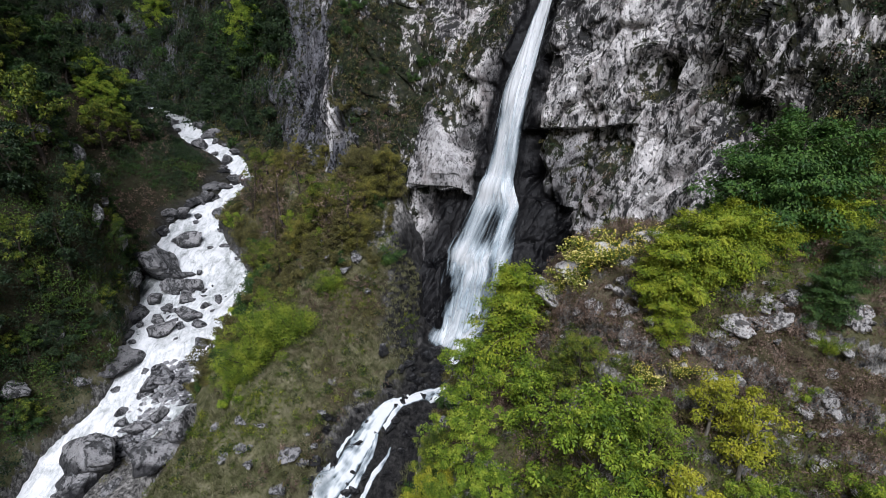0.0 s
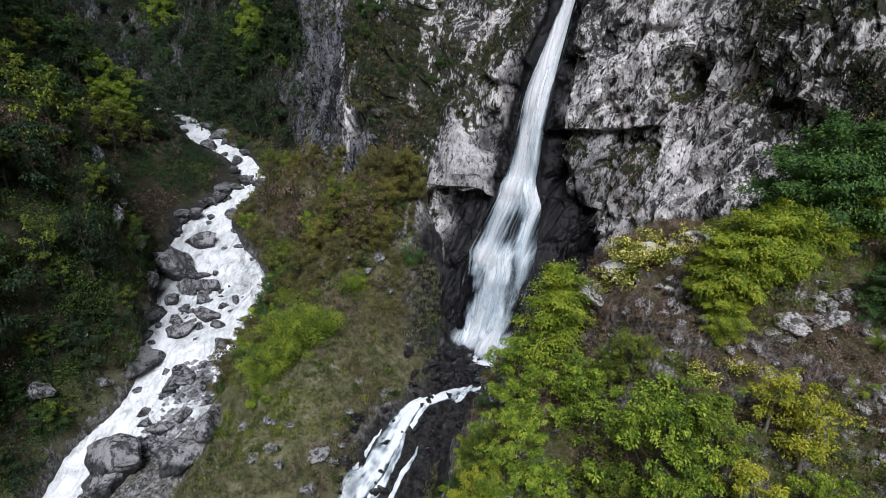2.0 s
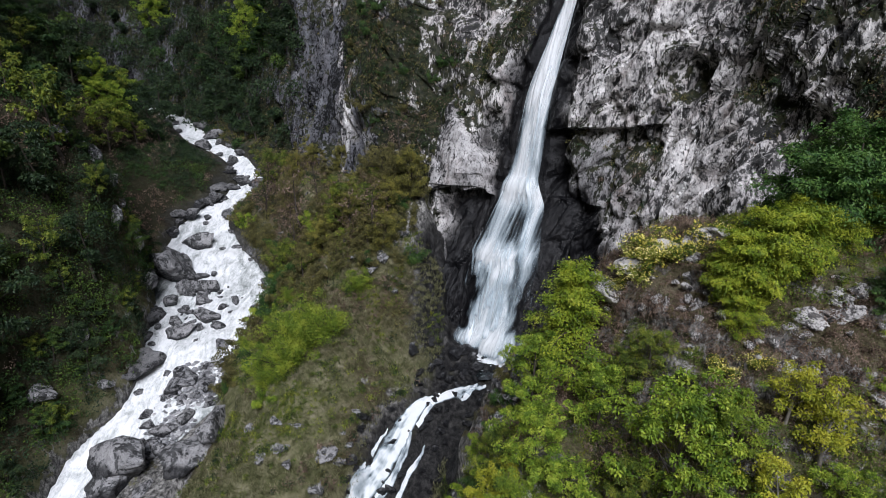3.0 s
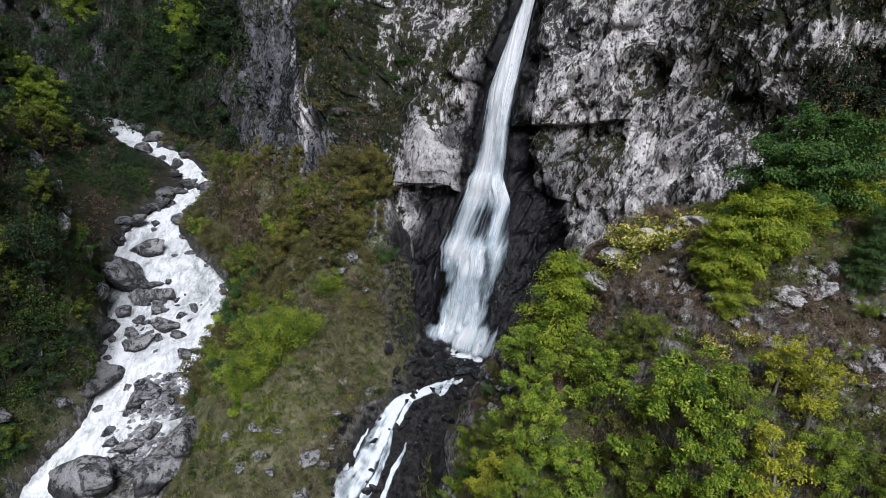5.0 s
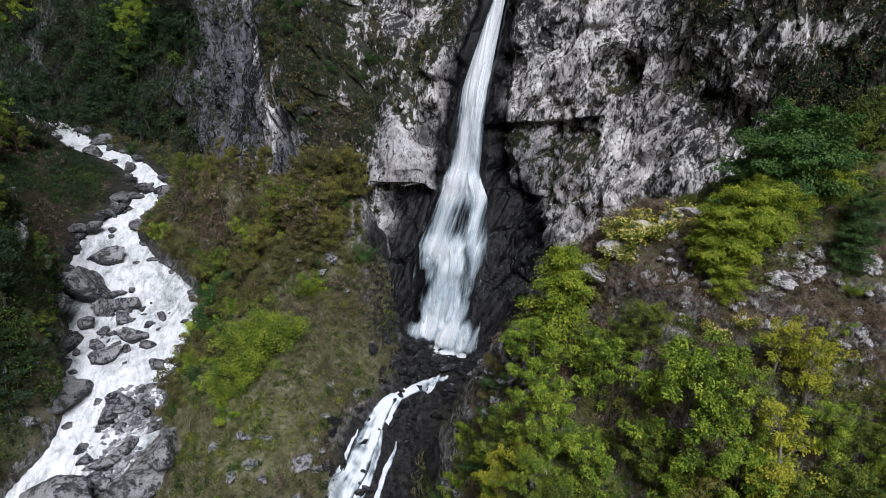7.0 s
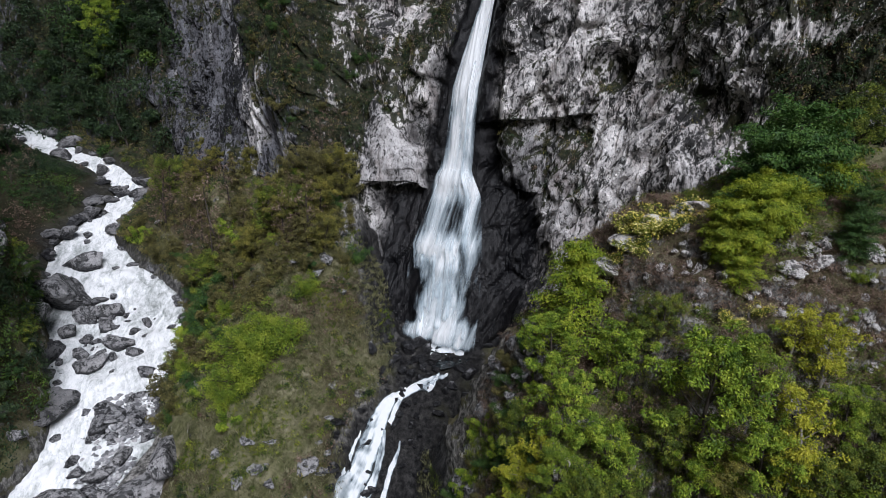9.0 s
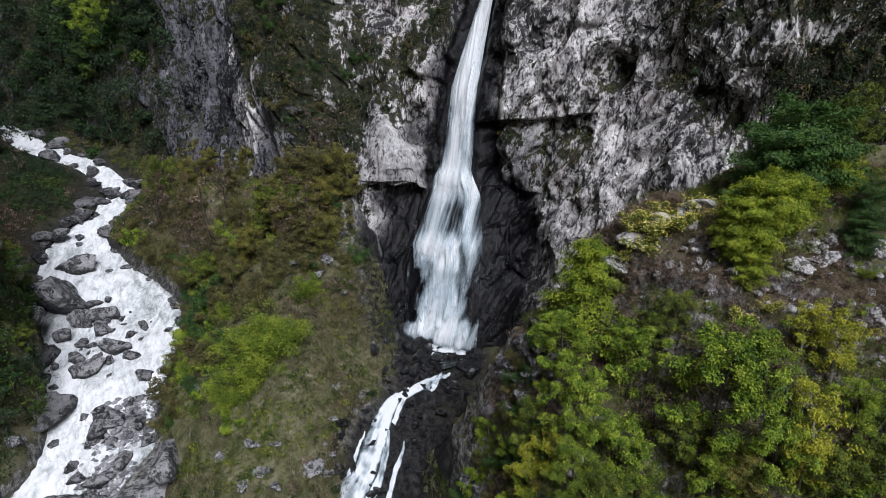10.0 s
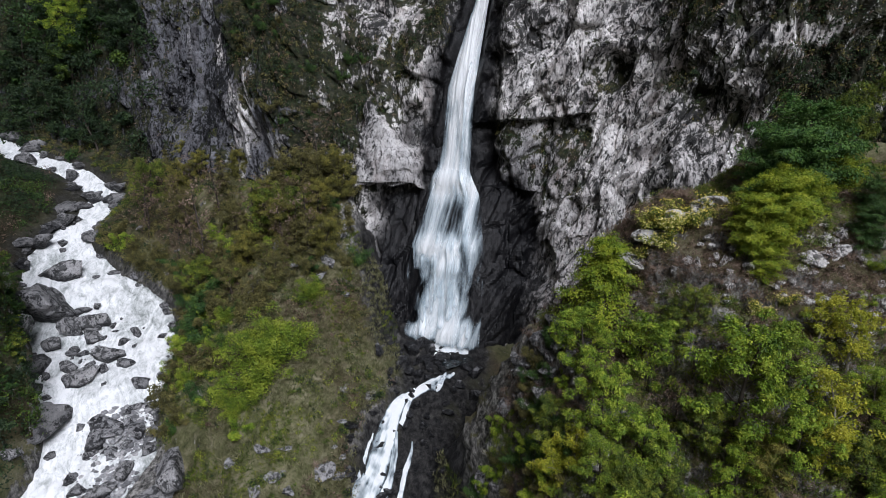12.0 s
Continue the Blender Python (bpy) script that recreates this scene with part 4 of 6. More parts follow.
GREAT = [(-36.5, 50.4, 7.9, 7.2), (-36.4, 48.3, 6.8, 4.3), (-30.0, 49.6, 7.4, 5.4), (-27.0, 52.3, 6.2, 5.4), (-33.1, 46.8, 4.1, 3.5), (-33.5, 51.6, 2.9, 2.1), (-33.6, 53.8, 2.9, 2.2), (-31.5, 55.5, 2.6, 1.9), (-37.6, 46.5, 3.6, 2.8)]
for x, y, w, h in IN_RIVER:
    boulder(x, y, 1.1 * w, 1.2 * h, float(river_z(np.array([y]))[0]), GREAT_BOULDERS if w > 2.7 else SMALL_BOULDERS)
shore_rng = random.Random(12)
for k in range(18):
    y = shore_rng.uniform(91, 114)
    x = float(np.interp(y, RIVER_Y, RIVER_LEFT)) + shore_rng.uniform(-1.6, 0.4)
    w = shore_rng.uniform(1.4, 3.4)
    boulder(x, y, w, w * shore_rng.uniform(0.5, 0.8), float(river_z(np.array([y]))[0]) + shore_rng.uniform(0, 0.5), SMALL_WET, "dark wet boulder at the foot of the river bank", "boulders on the bank")
for k in range(34):
    y = shore_rng.uniform(96, 142)
    edge_ = RIVER_RIGHT if k % 2 else RIVER_LEFT
    x = float(np.interp(y, RIVER_Y, edge_)) + shore_rng.uniform(-0.8, 0.8)
    w = shore_rng.uniform(1.8, 4.6)
    boulder(x, y, w, w * shore_rng.uniform(0.6, 0.95), float(river_z(np.array([y]))[0]) + 0.2, WET_GREAT, "dark wet boulder at the foot of the river bank", "boulders on the bank")
for k in range(56):
    y = shore_rng.uniform(52, 108)
    right_ = k % 5 < 3
    x = float(np.interp(y, RIVER_Y, RIVER_RIGHT if right_ else RIVER_LEFT)) + (shore_rng.uniform(-0.9, 0.7) if right_ else shore_rng.uniform(-0.6, 0.8))
    w = shore_rng.uniform(0.7, 2.0)
    boulder(x, y, w, w * shore_rng.uniform(0.6, 1.0), float(river_z(np.array([y]))[0]), SMALL_BOULDERS, "dark grey stone along the river's edge", "stones along the shore")
for x0, y0, w0, h0 in IN_RIVER:
    for k in range(3 if w0 > 2.5 else 1):
        a, w = shore_rng.uniform(2.4, 7.0), shore_rng.uniform(0.5, 1.5)
        x, y = x0 + math.cos(a) * (0.55 * w0 + 0.6 * w), y0 + math.sin(a) * (0.5 * w0 + 0.7 * w)
        boulder(x, y, w, w * shore_rng.uniform(0.6, 0.9), float(river_z(np.array([y]))[0]), SMALL_BOULDERS, "small angular grey stone in white river water", "stones in the river")
for x, y, w, h in ON_BANK:
    boulder(x - 0.3, y, 1.02 * w, 1.05 * h, float(river_z(np.array([y]))[0]), meshes=WET_GREAT, label="dark wet boulder at the foot of the river bank", group="boulders on the bank")
for x, y, w, h in ON_BAR:
    boulder(x, y, w, h, float(river_z(np.array([y]))[0]), label="small grey boulder on a gravel bar in the river", group="boulders on the bar")
for x, y, w, h in GREAT:
    big_ = 1.05 if w > 6.5 else 0.95
    boulder(x + 0.3, y, w * big_, h * big_, float(ground_z(np.array([x]), np.array([y]))[0]) - 0.2 if x > -31 else float(river_z(np.array([y]))[0]) + 0.4, GREAT_BOULDERS, "large grey lichen-spotted boulder beside the river", "great boulders beside the river")



for x, y, w, h in [(5.0, 56.0, 1.9, 1.6), (6.4, 55.4, 2.4, 1.8), (-0.6, 57.6, 2.2, 1.8), (-1.9, 57.6, 2.2, 1.8), (0.3, 56.6, 1.7, 1.5), (4.0, 56.4, 1.3, 1.3), (2.6, 52.6, 1.8, 1.4), (1.4, 51.0, 1.5, 1.2), (3.4, 51.6, 2.2, 1.7), (2.8, 49.8, 2.2, 1.6), (-6.3, 54.8, 1.6, 2.0), (-3.4, 56.2, 1.7, 1.3), (-2.6, 53.4, 1.5, 1.1), (-1.2, 51.2, 0.8, 0.7), (-4.4, 54.0, 1.3, 1.0), (5.6, 55.8, 1.4, 1.2), (4.0, 55.4, 1.1, 0.7)]:
    boulder(x, y, w, h, None, WET_BOULDERS, "black wet boulder beside the pool under the fall", "wet boulders at the foot of the fall")

gully_rng = random.Random(23)
for k in range(120):
    y = gully_rng.uniform(40, 58)
    a, b = float(np.interp(y, GULLY_Y, GULLY_L)), float(np.interp(y, GULLY_Y, GULLY_R))
    x = gully_rng.uniform(a - 2.2, b - 0.5)
    w = gully_rng.uniform(0.6, 1.9)
    boulder(x, y, w, w * gully_rng.uniform(0.5, 0.8), None, SMALL_WET, "black wet rock in the gully below the fall", "wet rocks in the gully")


# ---- plants ----
def leaf_arrays(c, d, n, length, width):
    """Folded leaves: centres c, ways d, normals n; returns vertices and triangles."""
    d = d / np.linalg.norm(d, axis=1)[:, None]
    s = np.cross(d, n)
    s /= np.maximum(np.linalg.norm(s, axis=1), 1e-6)[:, None]
    u = np.cross(s, d)
    L, W = length[:, None], width[:, None]
    v = np.stack([c - d * L / 2, c + s * W / 2 + u * W * 0.25, c + d * L / 2 - u * L * 0.12, c - s * W / 2 + u * W * 0.25], 1).reshape(-1, 3)
    k = np.arange(len(c))[:, None] * 4
    f = np.concatenate([k + np.array([0, 1, 2]), k + np.array([0, 2, 3])], 1).reshape(-1, 3)
    return v, f


def leaf_mesh(name, c, mat, size, rng, flat=0.6, way=None, out=None):
    n = len(c)
    d = rng.normal(size=(n, 3)) * np.array([1, 1, 0.5]) if way is None else way + 0.5 * rng.normal(size=(n, 3))
    nn = rng.normal(size=(n, 3)) * (1 - flat) + np.array([0, 0, 1.0]) * flat
    if out is not None:
        nn = out + 0.45 * rng.normal(size=(n, 3))
        d = np.cross(nn, rng.normal(size=(n, 3))) + np.array([0, 0, -0.5])
    L = size * rng.uniform(0.7, 1.35, n)
    v, f = leaf_arrays(c, d, nn, L, L * rng.uniform(0.45, 0.7, n))
    return mesh_of(name, v, f, mat, False)


def tube(points, radii, sides=6):
    """Vertices and faces of a tapered tube along points."""
    p = np.asarray(points, float)
    t = np.gradient(p, axis=0)
    t /= np.maximum(np.linalg.norm(t, axis=1), 1e-9)[:, None]
    a = np.cross(t, np.array([0.31, 0.95, 0.05]))
    a /= np.maximum(np.linalg.norm(a, axis=1), 1e-6)[:, None]
    b = np.cross(t, a)
    ang = np.arange(sides) / sides * 2 * math.pi
    ring = a[:, None] * np.cos(ang)[None, :, None] + b[:, None] * np.sin(ang)[None, :, None]
    v = (p[:, None] + ring * np.asarray(radii)[:, None, None]).reshape(-1, 3)
    i = np.arange(len(p) * sides).reshape(len(p), sides)
    j = np.roll(i, -1, axis=1)
    return v, np.stack([i[:-1], j[:-1], j[1:], i[1:]], -1).reshape(-1, 4)


def bent(start, way, length, droop, rng, n=7, wobble=0.06):
    p, d = [np.array(start, float)], np.array(way, float) / np.linalg.norm(way)
    for k in range(n):
        d = d + wobble * rng.normal(size=3) + np.array([0, 0, droop / n])
        d /= np.linalg.norm(d)
        p.append(p[-1] + d * length / n)
    return np.array(p)


def tree(seed, height, spread, mat, bark=BARK, leaves=5000, size=0.22, layered=True, stem=0.25, limbs=11, lean=(0, 0), thin=1.0, cone=False):
    """A tree on the origin: tapered trunk, limbs, and a crown of sprays of small leaves."""
    rng = np.random.RandomState(seed)
    root = new("tree")
    r0 = 0.022 * height + 0.03
    trunk = bent((0, 0, -0.4), (lean[0], lean[1], 1), height * 0.92, 0.0, rng, 10, 0.05)
    v, f = tube(trunk, np.linspace(r0, r0 * 0.15, len(trunk)), 8)
    part("trunk", mesh_of("trunk", v, f, bark), root)
    centres, ways, outs = [], [], []
    per = max(2, leaves // (limbs * 18))
    for k in range(limbs):
        at = stem + (0.97 - stem) * (k + rng.uniform(0, 0.6)) / limbs
        i = at * (len(trunk) - 1)
        base = trunk[int(i)] + (trunk[min(int(i) + 1, len(trunk) - 1)] - trunk[int(i)]) * (i % 1)
        az = 2.4 * k + rng.uniform(-0.4, 0.4)
        reach = spread * (0.30 + 0.80 * math.sin(math.pi * min(1, (1 - at) * 0.75 + 0.12))) * rng.uniform(0.75, 1.15)
        if cone:
            reach = spread * (0.16 + 0.98 * (1 - at) ** 0.85) * rng.uniform(0.8, 1.15)
        rise = 0.15 + 0.7 * at + rng.uniform(-0.2, 0.3) if layered else 0.4 + 0.9 * at
        limb = bent(base, (math.cos(az), math.sin(az), rise), reach, -0.6 if layered else -0.1, rng, 9)
        v, f = tube(limb, np.linspace(r0 * 0.4 * (1.1 - at), 0.012, len(limb)), 5)
        part("limb", mesh_of("limb", v, f, bark), root)
        if layered:
            for j in range(9):
                q = limb[j + 1]
                dirn = limb[j + 1] - limb[j]
                dirn /= np.linalg.norm(dirn)
                for sgn in (-1, 1):
                    turn = sgn * rng.uniform(0.6, 1.1)
                    tw = np.array([dirn[0] * math.cos(turn) - dirn[1] * math.sin(turn), dirn[0] * math.sin(turn) + dirn[1] * math.cos(turn), dirn[2] - 0.1])
                    run = reach * 0.5 * (1.05 - j / 10) * rng.uniform(0.6, 1.2) * thin
                    u = rng.uniform(0.05, 1, per)[:, None]
                    c = q + tw * u * run + np.array([0, 0, -0.28]) * u * u * run + rng.normal(size=(per, 3)) * np.array([0.11, 0.11, 0.09]) * spread / 2
                    centres.append(c)
                    ways.append(np.tile(tw + np.array([0, 0, -0.35]), (per, 1)))
                    outs.append(np.tile(np.array([0.25 * dirn[0], 0.25 * dirn[1], 1.0]), (per, 1)))
        else:
            for j in range(6):
                q = limb[4 + j if j < 6 else 9] + rng.normal(size=3) * 0.12 * spread
                wide = spread * rng.uniform(0.13, 0.24) * thin
                dv = rng.normal(size=(per * 3, 3)) + np.array([0.2 * math.cos(az), 0.2 * math.sin(az), 0.45])
                dv /= np.linalg.norm(dv, axis=1)[:, None]
                centres.append(q + dv * wide * rng.uniform(0.55, 1.1, per * 3)[:, None] * np.array([1.15, 1.15, 0.75]))
                ways.append(dv + np.array([0, 0, -0.6]))
                outs.append(dv + np.array([0, 0, 0.35]))
    if layered:
        # inner leaves round the trunk close the gaps between the sprays
        m_ = leaves // 4
        u = rng.uniform(stem, 0.95, m_)
        a_ = rng.uniform(0, 6.283, m_)
        r_ = spread * (0.25 + 0.7 * np.sin(math.pi * np.minimum(1, (1 - u) * 0.75 + 0.12))) * np.sqrt(rng.uniform(0.02, 0.85, m_))
        if cone:
            r_ = spread * (0.1 + 0.85 * (1 - u)) * np.sqrt(rng.uniform(0.02, 0.85, m_))
        spine = np.stack([np.interp(u, np.linspace(0, 1, len(trunk)), trunk[:, k_]) for k_ in range(3)], 1)
        centres.append(spine + np.stack([np.cos(a_) * r_, np.sin(a_) * r_, -0.1 * r_ + 0.1 * rng.normal(size=m_)], 1))
        ways.append(np.stack([np.cos(a_), np.sin(a_), 0 * a_ - 0.4], 1))
        outs.append(np.stack([0.3 * np.cos(a_), 0.3 * np.sin(a_), 0 * a_ + 1], 1))
    c, w, o = np.concatenate(centres), np.concatenate(ways), np.concatenate(outs)
    n = len(c)
    nn = o + 0.35 * rng.normal(size=(n, 3))
    L = size * rng.uniform(0.65, 1.35, n)
    v, f = leaf_arrays(c, w + 0.45 * rng.normal(size=(n, 3)), nn, L, L * rng.uniform(0.45, 0.7, n))
    part("crown", mesh_of("crown", v, f, mat, False), root)
    return root


def bush(seed, height, width, mat, leaves=1600, size=0.16, stems=7, fine=1.0, bloom=None):
    """A bush on the origin: a few bent stems and clumps of leaves with gaps."""
    rng = np.random.RandomState(seed)
    root = new("bush")
    cs_, os_ = [], []
    for k in range(stems):
        az = 2.4 * k + rng.uniform(-0.5, 0.5)
        stem_ = bent((0, 0, -0.2), (math.cos(az) * rng.uniform(0.3, 1.1), math.sin(az) * rng.uniform(0.3, 1.1), 1), height * rng.uniform(0.75, 1.05), -0.35, rng, 6, 0.1)
        stem_[:, :2] *= width / height * 0.9
        v, f = tube(stem_, np.linspace(0.035, 0.01, len(stem_)), 5)
        part("stem", mesh_of("stem", v, f, BARK), root)
        for j in range(2, 7):
            m_ = leaves // (stems * 5)
            dv = rng.normal(size=(m_, 3)) + np.array([0, 0, 0.5])
            dv /= np.linalg.norm(dv, axis=1)[:, None]
            cs_.append(stem_[j] + rng.normal(size=3) * 0.06 * width + dv * rng.uniform(0.5, 1.1, m_)[:, None] * np.array([0.17 * width, 0.17 * width, 0.14 * height]) * fine)
            os_.append(dv + np.array([0, 0, 0.3]))
    c = np.concatenate(cs_)
    c[:, 2] = np.abs(c[:, 2])
    part("foliage", leaf_mesh("foliage", c, mat, size, rng, 0.45, None, np.concatenate(os_)), root)
    if bloom:
        i = rng.choice(len(c), len(c) // 2, replace=False)
        part("blossom", leaf_mesh("blossom", c[i] + np.concatenate(os_)[i] * 0.07, bloom, size * 0.85, rng, 0.5), root, "small pale yellow flowers")
    return root


def plant(proto, x, y, scale=1.0, turn=0.0, sink=0.15, z=None, tilt=(0, 0)):
    zz = float(ground_z(np.array([x]), np.array([y]))[0]) if z is None else z
    m = Matrix.LocRotScale((x, y, zz - sink), Euler((tilt[0], tilt[1], turn)), (scale, scale, scale))
    ob = copy_thing(proto, m)
    ob.matrix_basis = m
    return ob


def away(ob):
    """Drop a pattern that has been copied."""
    for o in (*ob.children_recursive, ob):
        bpy.data.objects.remove(o)


# ---- scrub, grass and undergrowth ----
def inside(p):
    """Which places lie on open slopes: not in the river, the gully or behind the cliff's line."""
    x, y = p[:, 0], p[:, 1]
    river_ = (x > along(y, RIVER_Y, RIVER_LEFT) - 1.0 * (p[:, 2] < river_z(y) + 2.2)) & (x < along(y, RIVER_Y, RIVER_RIGHT) + 0.8)
    gully_ = (x > along(y, GULLY_Y, GULLY_L) - 0.8) & (x < along(y, GULLY_Y, GULLY_R)) & (y > 36) & (p[:, 2] < along(y, GULLY_Y, GULLY_Z) + 2.0)
    free = np.ones(len(p), bool)
    for a, b, w, h in GREAT[2:4]:
        free &= (x - a) ** 2 + (y - b) ** 2 > (0.5 * w) ** 2
    return ~river_ & ~gully_ & free


def clumps(name, centres, radius, per, size, mat, seed, label, flat=0.45, category="scrub"):
    rng = np.random.RandomState(seed)
    n = len(centres)
    r = radius * rng.uniform(0.5, 1.5, n)
    dv = rng.normal(size=(n * per, 3)) + np.array([0, 0, 0.6])
    dv /= np.linalg.norm(dv, axis=1)[:, None]
    c = np.repeat(centres, per, axis=0) + dv * (np.repeat(r, per) * rng.uniform(0.5, 1.15, n * per))[:, None] * np.array([1, 1, 0.8])
    ob = new(name, leaf_mesh(name, c, mat, size, rng, flat, None, dv + np.array([0, 0, 0.3])))
    return tagged(ob, label, category, kind="stuff")


_cell = np.outer(np.gradient(gy), np.gradient(gx)).ravel() / np.maximum(np.abs(ground_n[:, 2]), 0.18)


def scatter(n, x0, x1, y0, y1, seed):
    """Places on the ground within a stretch, even over its real area, steep faces too."""
    rng = np.random.RandomState(seed)
    ok = np.where((GX > x0) & (GX < x1) & (GY > y0) & (GY < y1))[0]
    i = rng.choice(ok, n, p=_cell[ok] / _cell[ok].sum())
    p = ground_p[i] + rng.uniform(-0.25, 0.25, (n, 3)) * np.array([1, 1, 0])
    return p[inside(p)]


spur_p = scatter(11000, -62, 0, 36, 145, 1)
spur_p = spur_p[(spur_p[:, 0] > along(spur_p[:, 1], RIVER_Y, RIVER_RIGHT)) & (spur_p[:, 0] < along(spur_p[:, 1], SPUR_Y, CREST_X) + 14)]
dark_wall = (spur_p[:, 0] > -7) & (spur_p[:, 1] > 54)
spur_p = spur_p[~dark_wall]
mix_ = fbm(spur_p * 0.12, 2, 401)
high = ramp(54, 66, spur_p[:, 1])
tone = mix_ + 0.25 * high - 0.25 * ramp(85, 100, spur_p[:, 1])
thick = ramp(-0.35, 0.25, fbm(spur_p * 0.3, 2, 403) + 0.35 * high)
keep = np.random.RandomState(404).uniform(0, 1, len(spur_p)) < 0.2 + 0.8 * thick
spur_p, tone = spur_p[keep], tone[keep]
clumps("scrub", spur_p[tone > 0.2] + np.array([0, 0, 0.4]), 0.7, 46, 0.19, LEAF_OLIVE, 2, "olive yellow-brown scrub covering the spur")
clumps("scrub", spur_p[(tone <= 0.2) & (tone > 0.0)] + np.array([0, 0, 0.2]), 0.5, 30, 0.17, LEAF_BROWN, 3, "dry brown bracken and heather on the slope")
clumps("scrub", spur_p[tone <= 0.0] + np.array([0, 0, 0.2]), 0.5, 34, 0.17, LEAF_MID, 4, "low green undergrowth on the slope")
clumps("scrub", spur_p[::3] + np.array([0, 0, 0.3]), 0.55, 34, 0.18, LEAF_DARK, 44, "dark green low bushes on the slope")


bald_p = scatter(1500, -46, -12, 78, 128, 45)
bald_p = bald_p[(bald_p[:, 0] > along(bald_p[:, 1], RIVER_Y, RIVER_RIGHT) + 0.5)]
clumps("scrub", bald_p[::2] + np.array([0, 0, 0.3]), 0.7, 46, 0.2, LEAF_OLIVE, 46, "olive scrub on the upper spur")
clumps("scrub", bald_p[1::2] + np.array([0, 0, 0.2]), 0.6, 40, 0.2, LEAF_DARK, 47, "dark low bushes on the upper spur")


def grass_blades(name, p, per, height, mat, seed, label):
    rng = np.random.RandomState(seed)
    c = np.repeat(p, per, axis=0) + rng.normal(size=(len(p) * per, 3)) * np.array([0.18, 0.18, 0.0])
    n = len(c)
    L = height * rng.uniform(0.5, 1.3, n)
    d = rng.normal(size=(n, 3)) * np.array([0.5, 0.5, 0.1]) + np.array([-0.1, -0.35, 1.0])
    v, f = leaf_arrays(c + d / np.linalg.norm(d, axis=1)[:, None] * L[:, None] * 0.4, d, rng.normal(size=(n, 3)), L, L * 0.10)
    return tagged(new(name, mesh_of(name, v, f, mat, False)), label, "grass", kind="stuff")


grass_p = scatter(11000, -30, -3, 38, 66, 5)
grass_p = grass_p[grass_p[:, 0] > along(grass_p[:, 1], RIVER_Y, RIVER_RIGHT) + 1]
gmix = fbm(grass_p * 0.2, 2, 411)
grass_blades("grass", grass_p[gmix > -0.25], 7, 0.5, LEAF_GRASS, 6, "long pale olive grass on the spur")
grass_blades("grass", grass_p[gmix <= -0.25], 7, 0.45, LEAF_MID, 7, "green grass tufts on the spur")

knoll_p = scatter(12000, -3, 26, 10, 38, 8)
knoll_p = knoll_p[knoll_p[:, 2] > -2]
kmix = fbm(knoll_p * 0.22, 2, 421)
low = ramp(27, 22, knoll_p[:, 1])
heath_p = scatter(9000, 3, 24, 14, 37, 48)
clumps("scrub", heath_p[::2] + np.array([0, 0, 0.1]), 0.36, 26, 0.09, LEAF_BROWN, 49, "dry brown heather on the knoll")
clumps("scrub", heath_p[1::4] + np.array([0, 0, 0.1]), 0.3, 24, 0.09, LEAF_OLIVE, 50, "low olive heath on the knoll")
clumps("scrub", knoll_p[kmix + 0.35 * low > 0.14] + np.array([0, 0, 0.25]), 0.35, 22, 0.11, LEAF_MID, 9, "low green and olive bushes on the knoll")
clumps("scrub", knoll_p[(kmix + 0.35 * low <= 0.14) & (kmix > -0.45)] + np.array([0, 0, 0.1]), 0.42, 34, 0.10, LEAF_BROWN, 10, "dry brown heather on the knoll")
grass_blades("grass", knoll_p[kmix < 0.2], 8, 0.26, LEAF_BROWN, 11, "dead brown grass on the knoll")

left_p = scatter(12000, -74, -37, 36, 135, 12)
left_p = left_p[(left_p[:, 0] < along(left_p[:, 1], RIVER_Y, RIVER_LEFT) - 0.1) & (left_p[:, 2] > river_z(left_p[:, 1]) + 1.8)]
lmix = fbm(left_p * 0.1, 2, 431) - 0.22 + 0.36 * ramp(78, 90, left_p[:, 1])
# noise picks lighter leaves as if lit, or darker ones as if shaded
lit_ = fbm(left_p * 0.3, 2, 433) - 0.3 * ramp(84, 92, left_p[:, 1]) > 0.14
clumps("scrub", left_p[(lmix < 0.1) & lit_] + np.array([0, 0, 0.5]), 1.0, 30, 0.25, LEAF_LIT, 113, "fresh green bushes on the bank, light put into their leaf colour")
clumps("scrub", left_p[(lmix < 0.1) & ~lit_] + np.array([-0.0, 0, 0.4]), 1.0, 26, 0.27, LEAF_DARK, 13, "dark green ivy and undergrowth, the bank's shade put into its leaf colour")
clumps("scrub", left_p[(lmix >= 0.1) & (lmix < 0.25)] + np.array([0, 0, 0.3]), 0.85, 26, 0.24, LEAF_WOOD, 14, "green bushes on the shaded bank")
clumps("scrub", left_p[lmix >= 0.25] + np.array([0, 0, 0.1]), 0.5, 14, 0.22, LEAF_BROWN, 15, "brown leaf litter and dead bracken on the bank")

# ledge plants on the cliff
rng_c = np.random.RandomState(16)
pick = rng_c.choice(len(cliff_p), 90000)
ledge = moss[pick] + 0.14 * rng_c.uniform(-1, 1, len(pick)) + 0.65 * fbm(cliff_p[pick] * 0.3, 2, 441)
pick = pick[(ledge > 0.72) & (cliff_p[pick][:, 2] > 0)]
lp = cliff_p[pick] + cliff_n[pick] * 0.15
side = rng_c.uniform(0, 1, len(pick))
clumps("ledge_scrub", lp[(side < 0.5)][:3600], 0.6, 22, 0.2, LEAF_DARK, 17, "dark green moss and shrubs on the cliff ledges")
clumps("ledge_scrub", lp[(side >= 0.5) & (side < 0.78)][:1800], 0.5, 22, 0.18, LEAF_OLIVE, 18, "olive grass and shrubs on the cliff ledges")
clumps("ledge_scrub", lp[(side >= 0.78)][:1800], 0.4, 16, 0.15, LEAF_BROWN, 19, "dead brown plants on the cliff ledges")

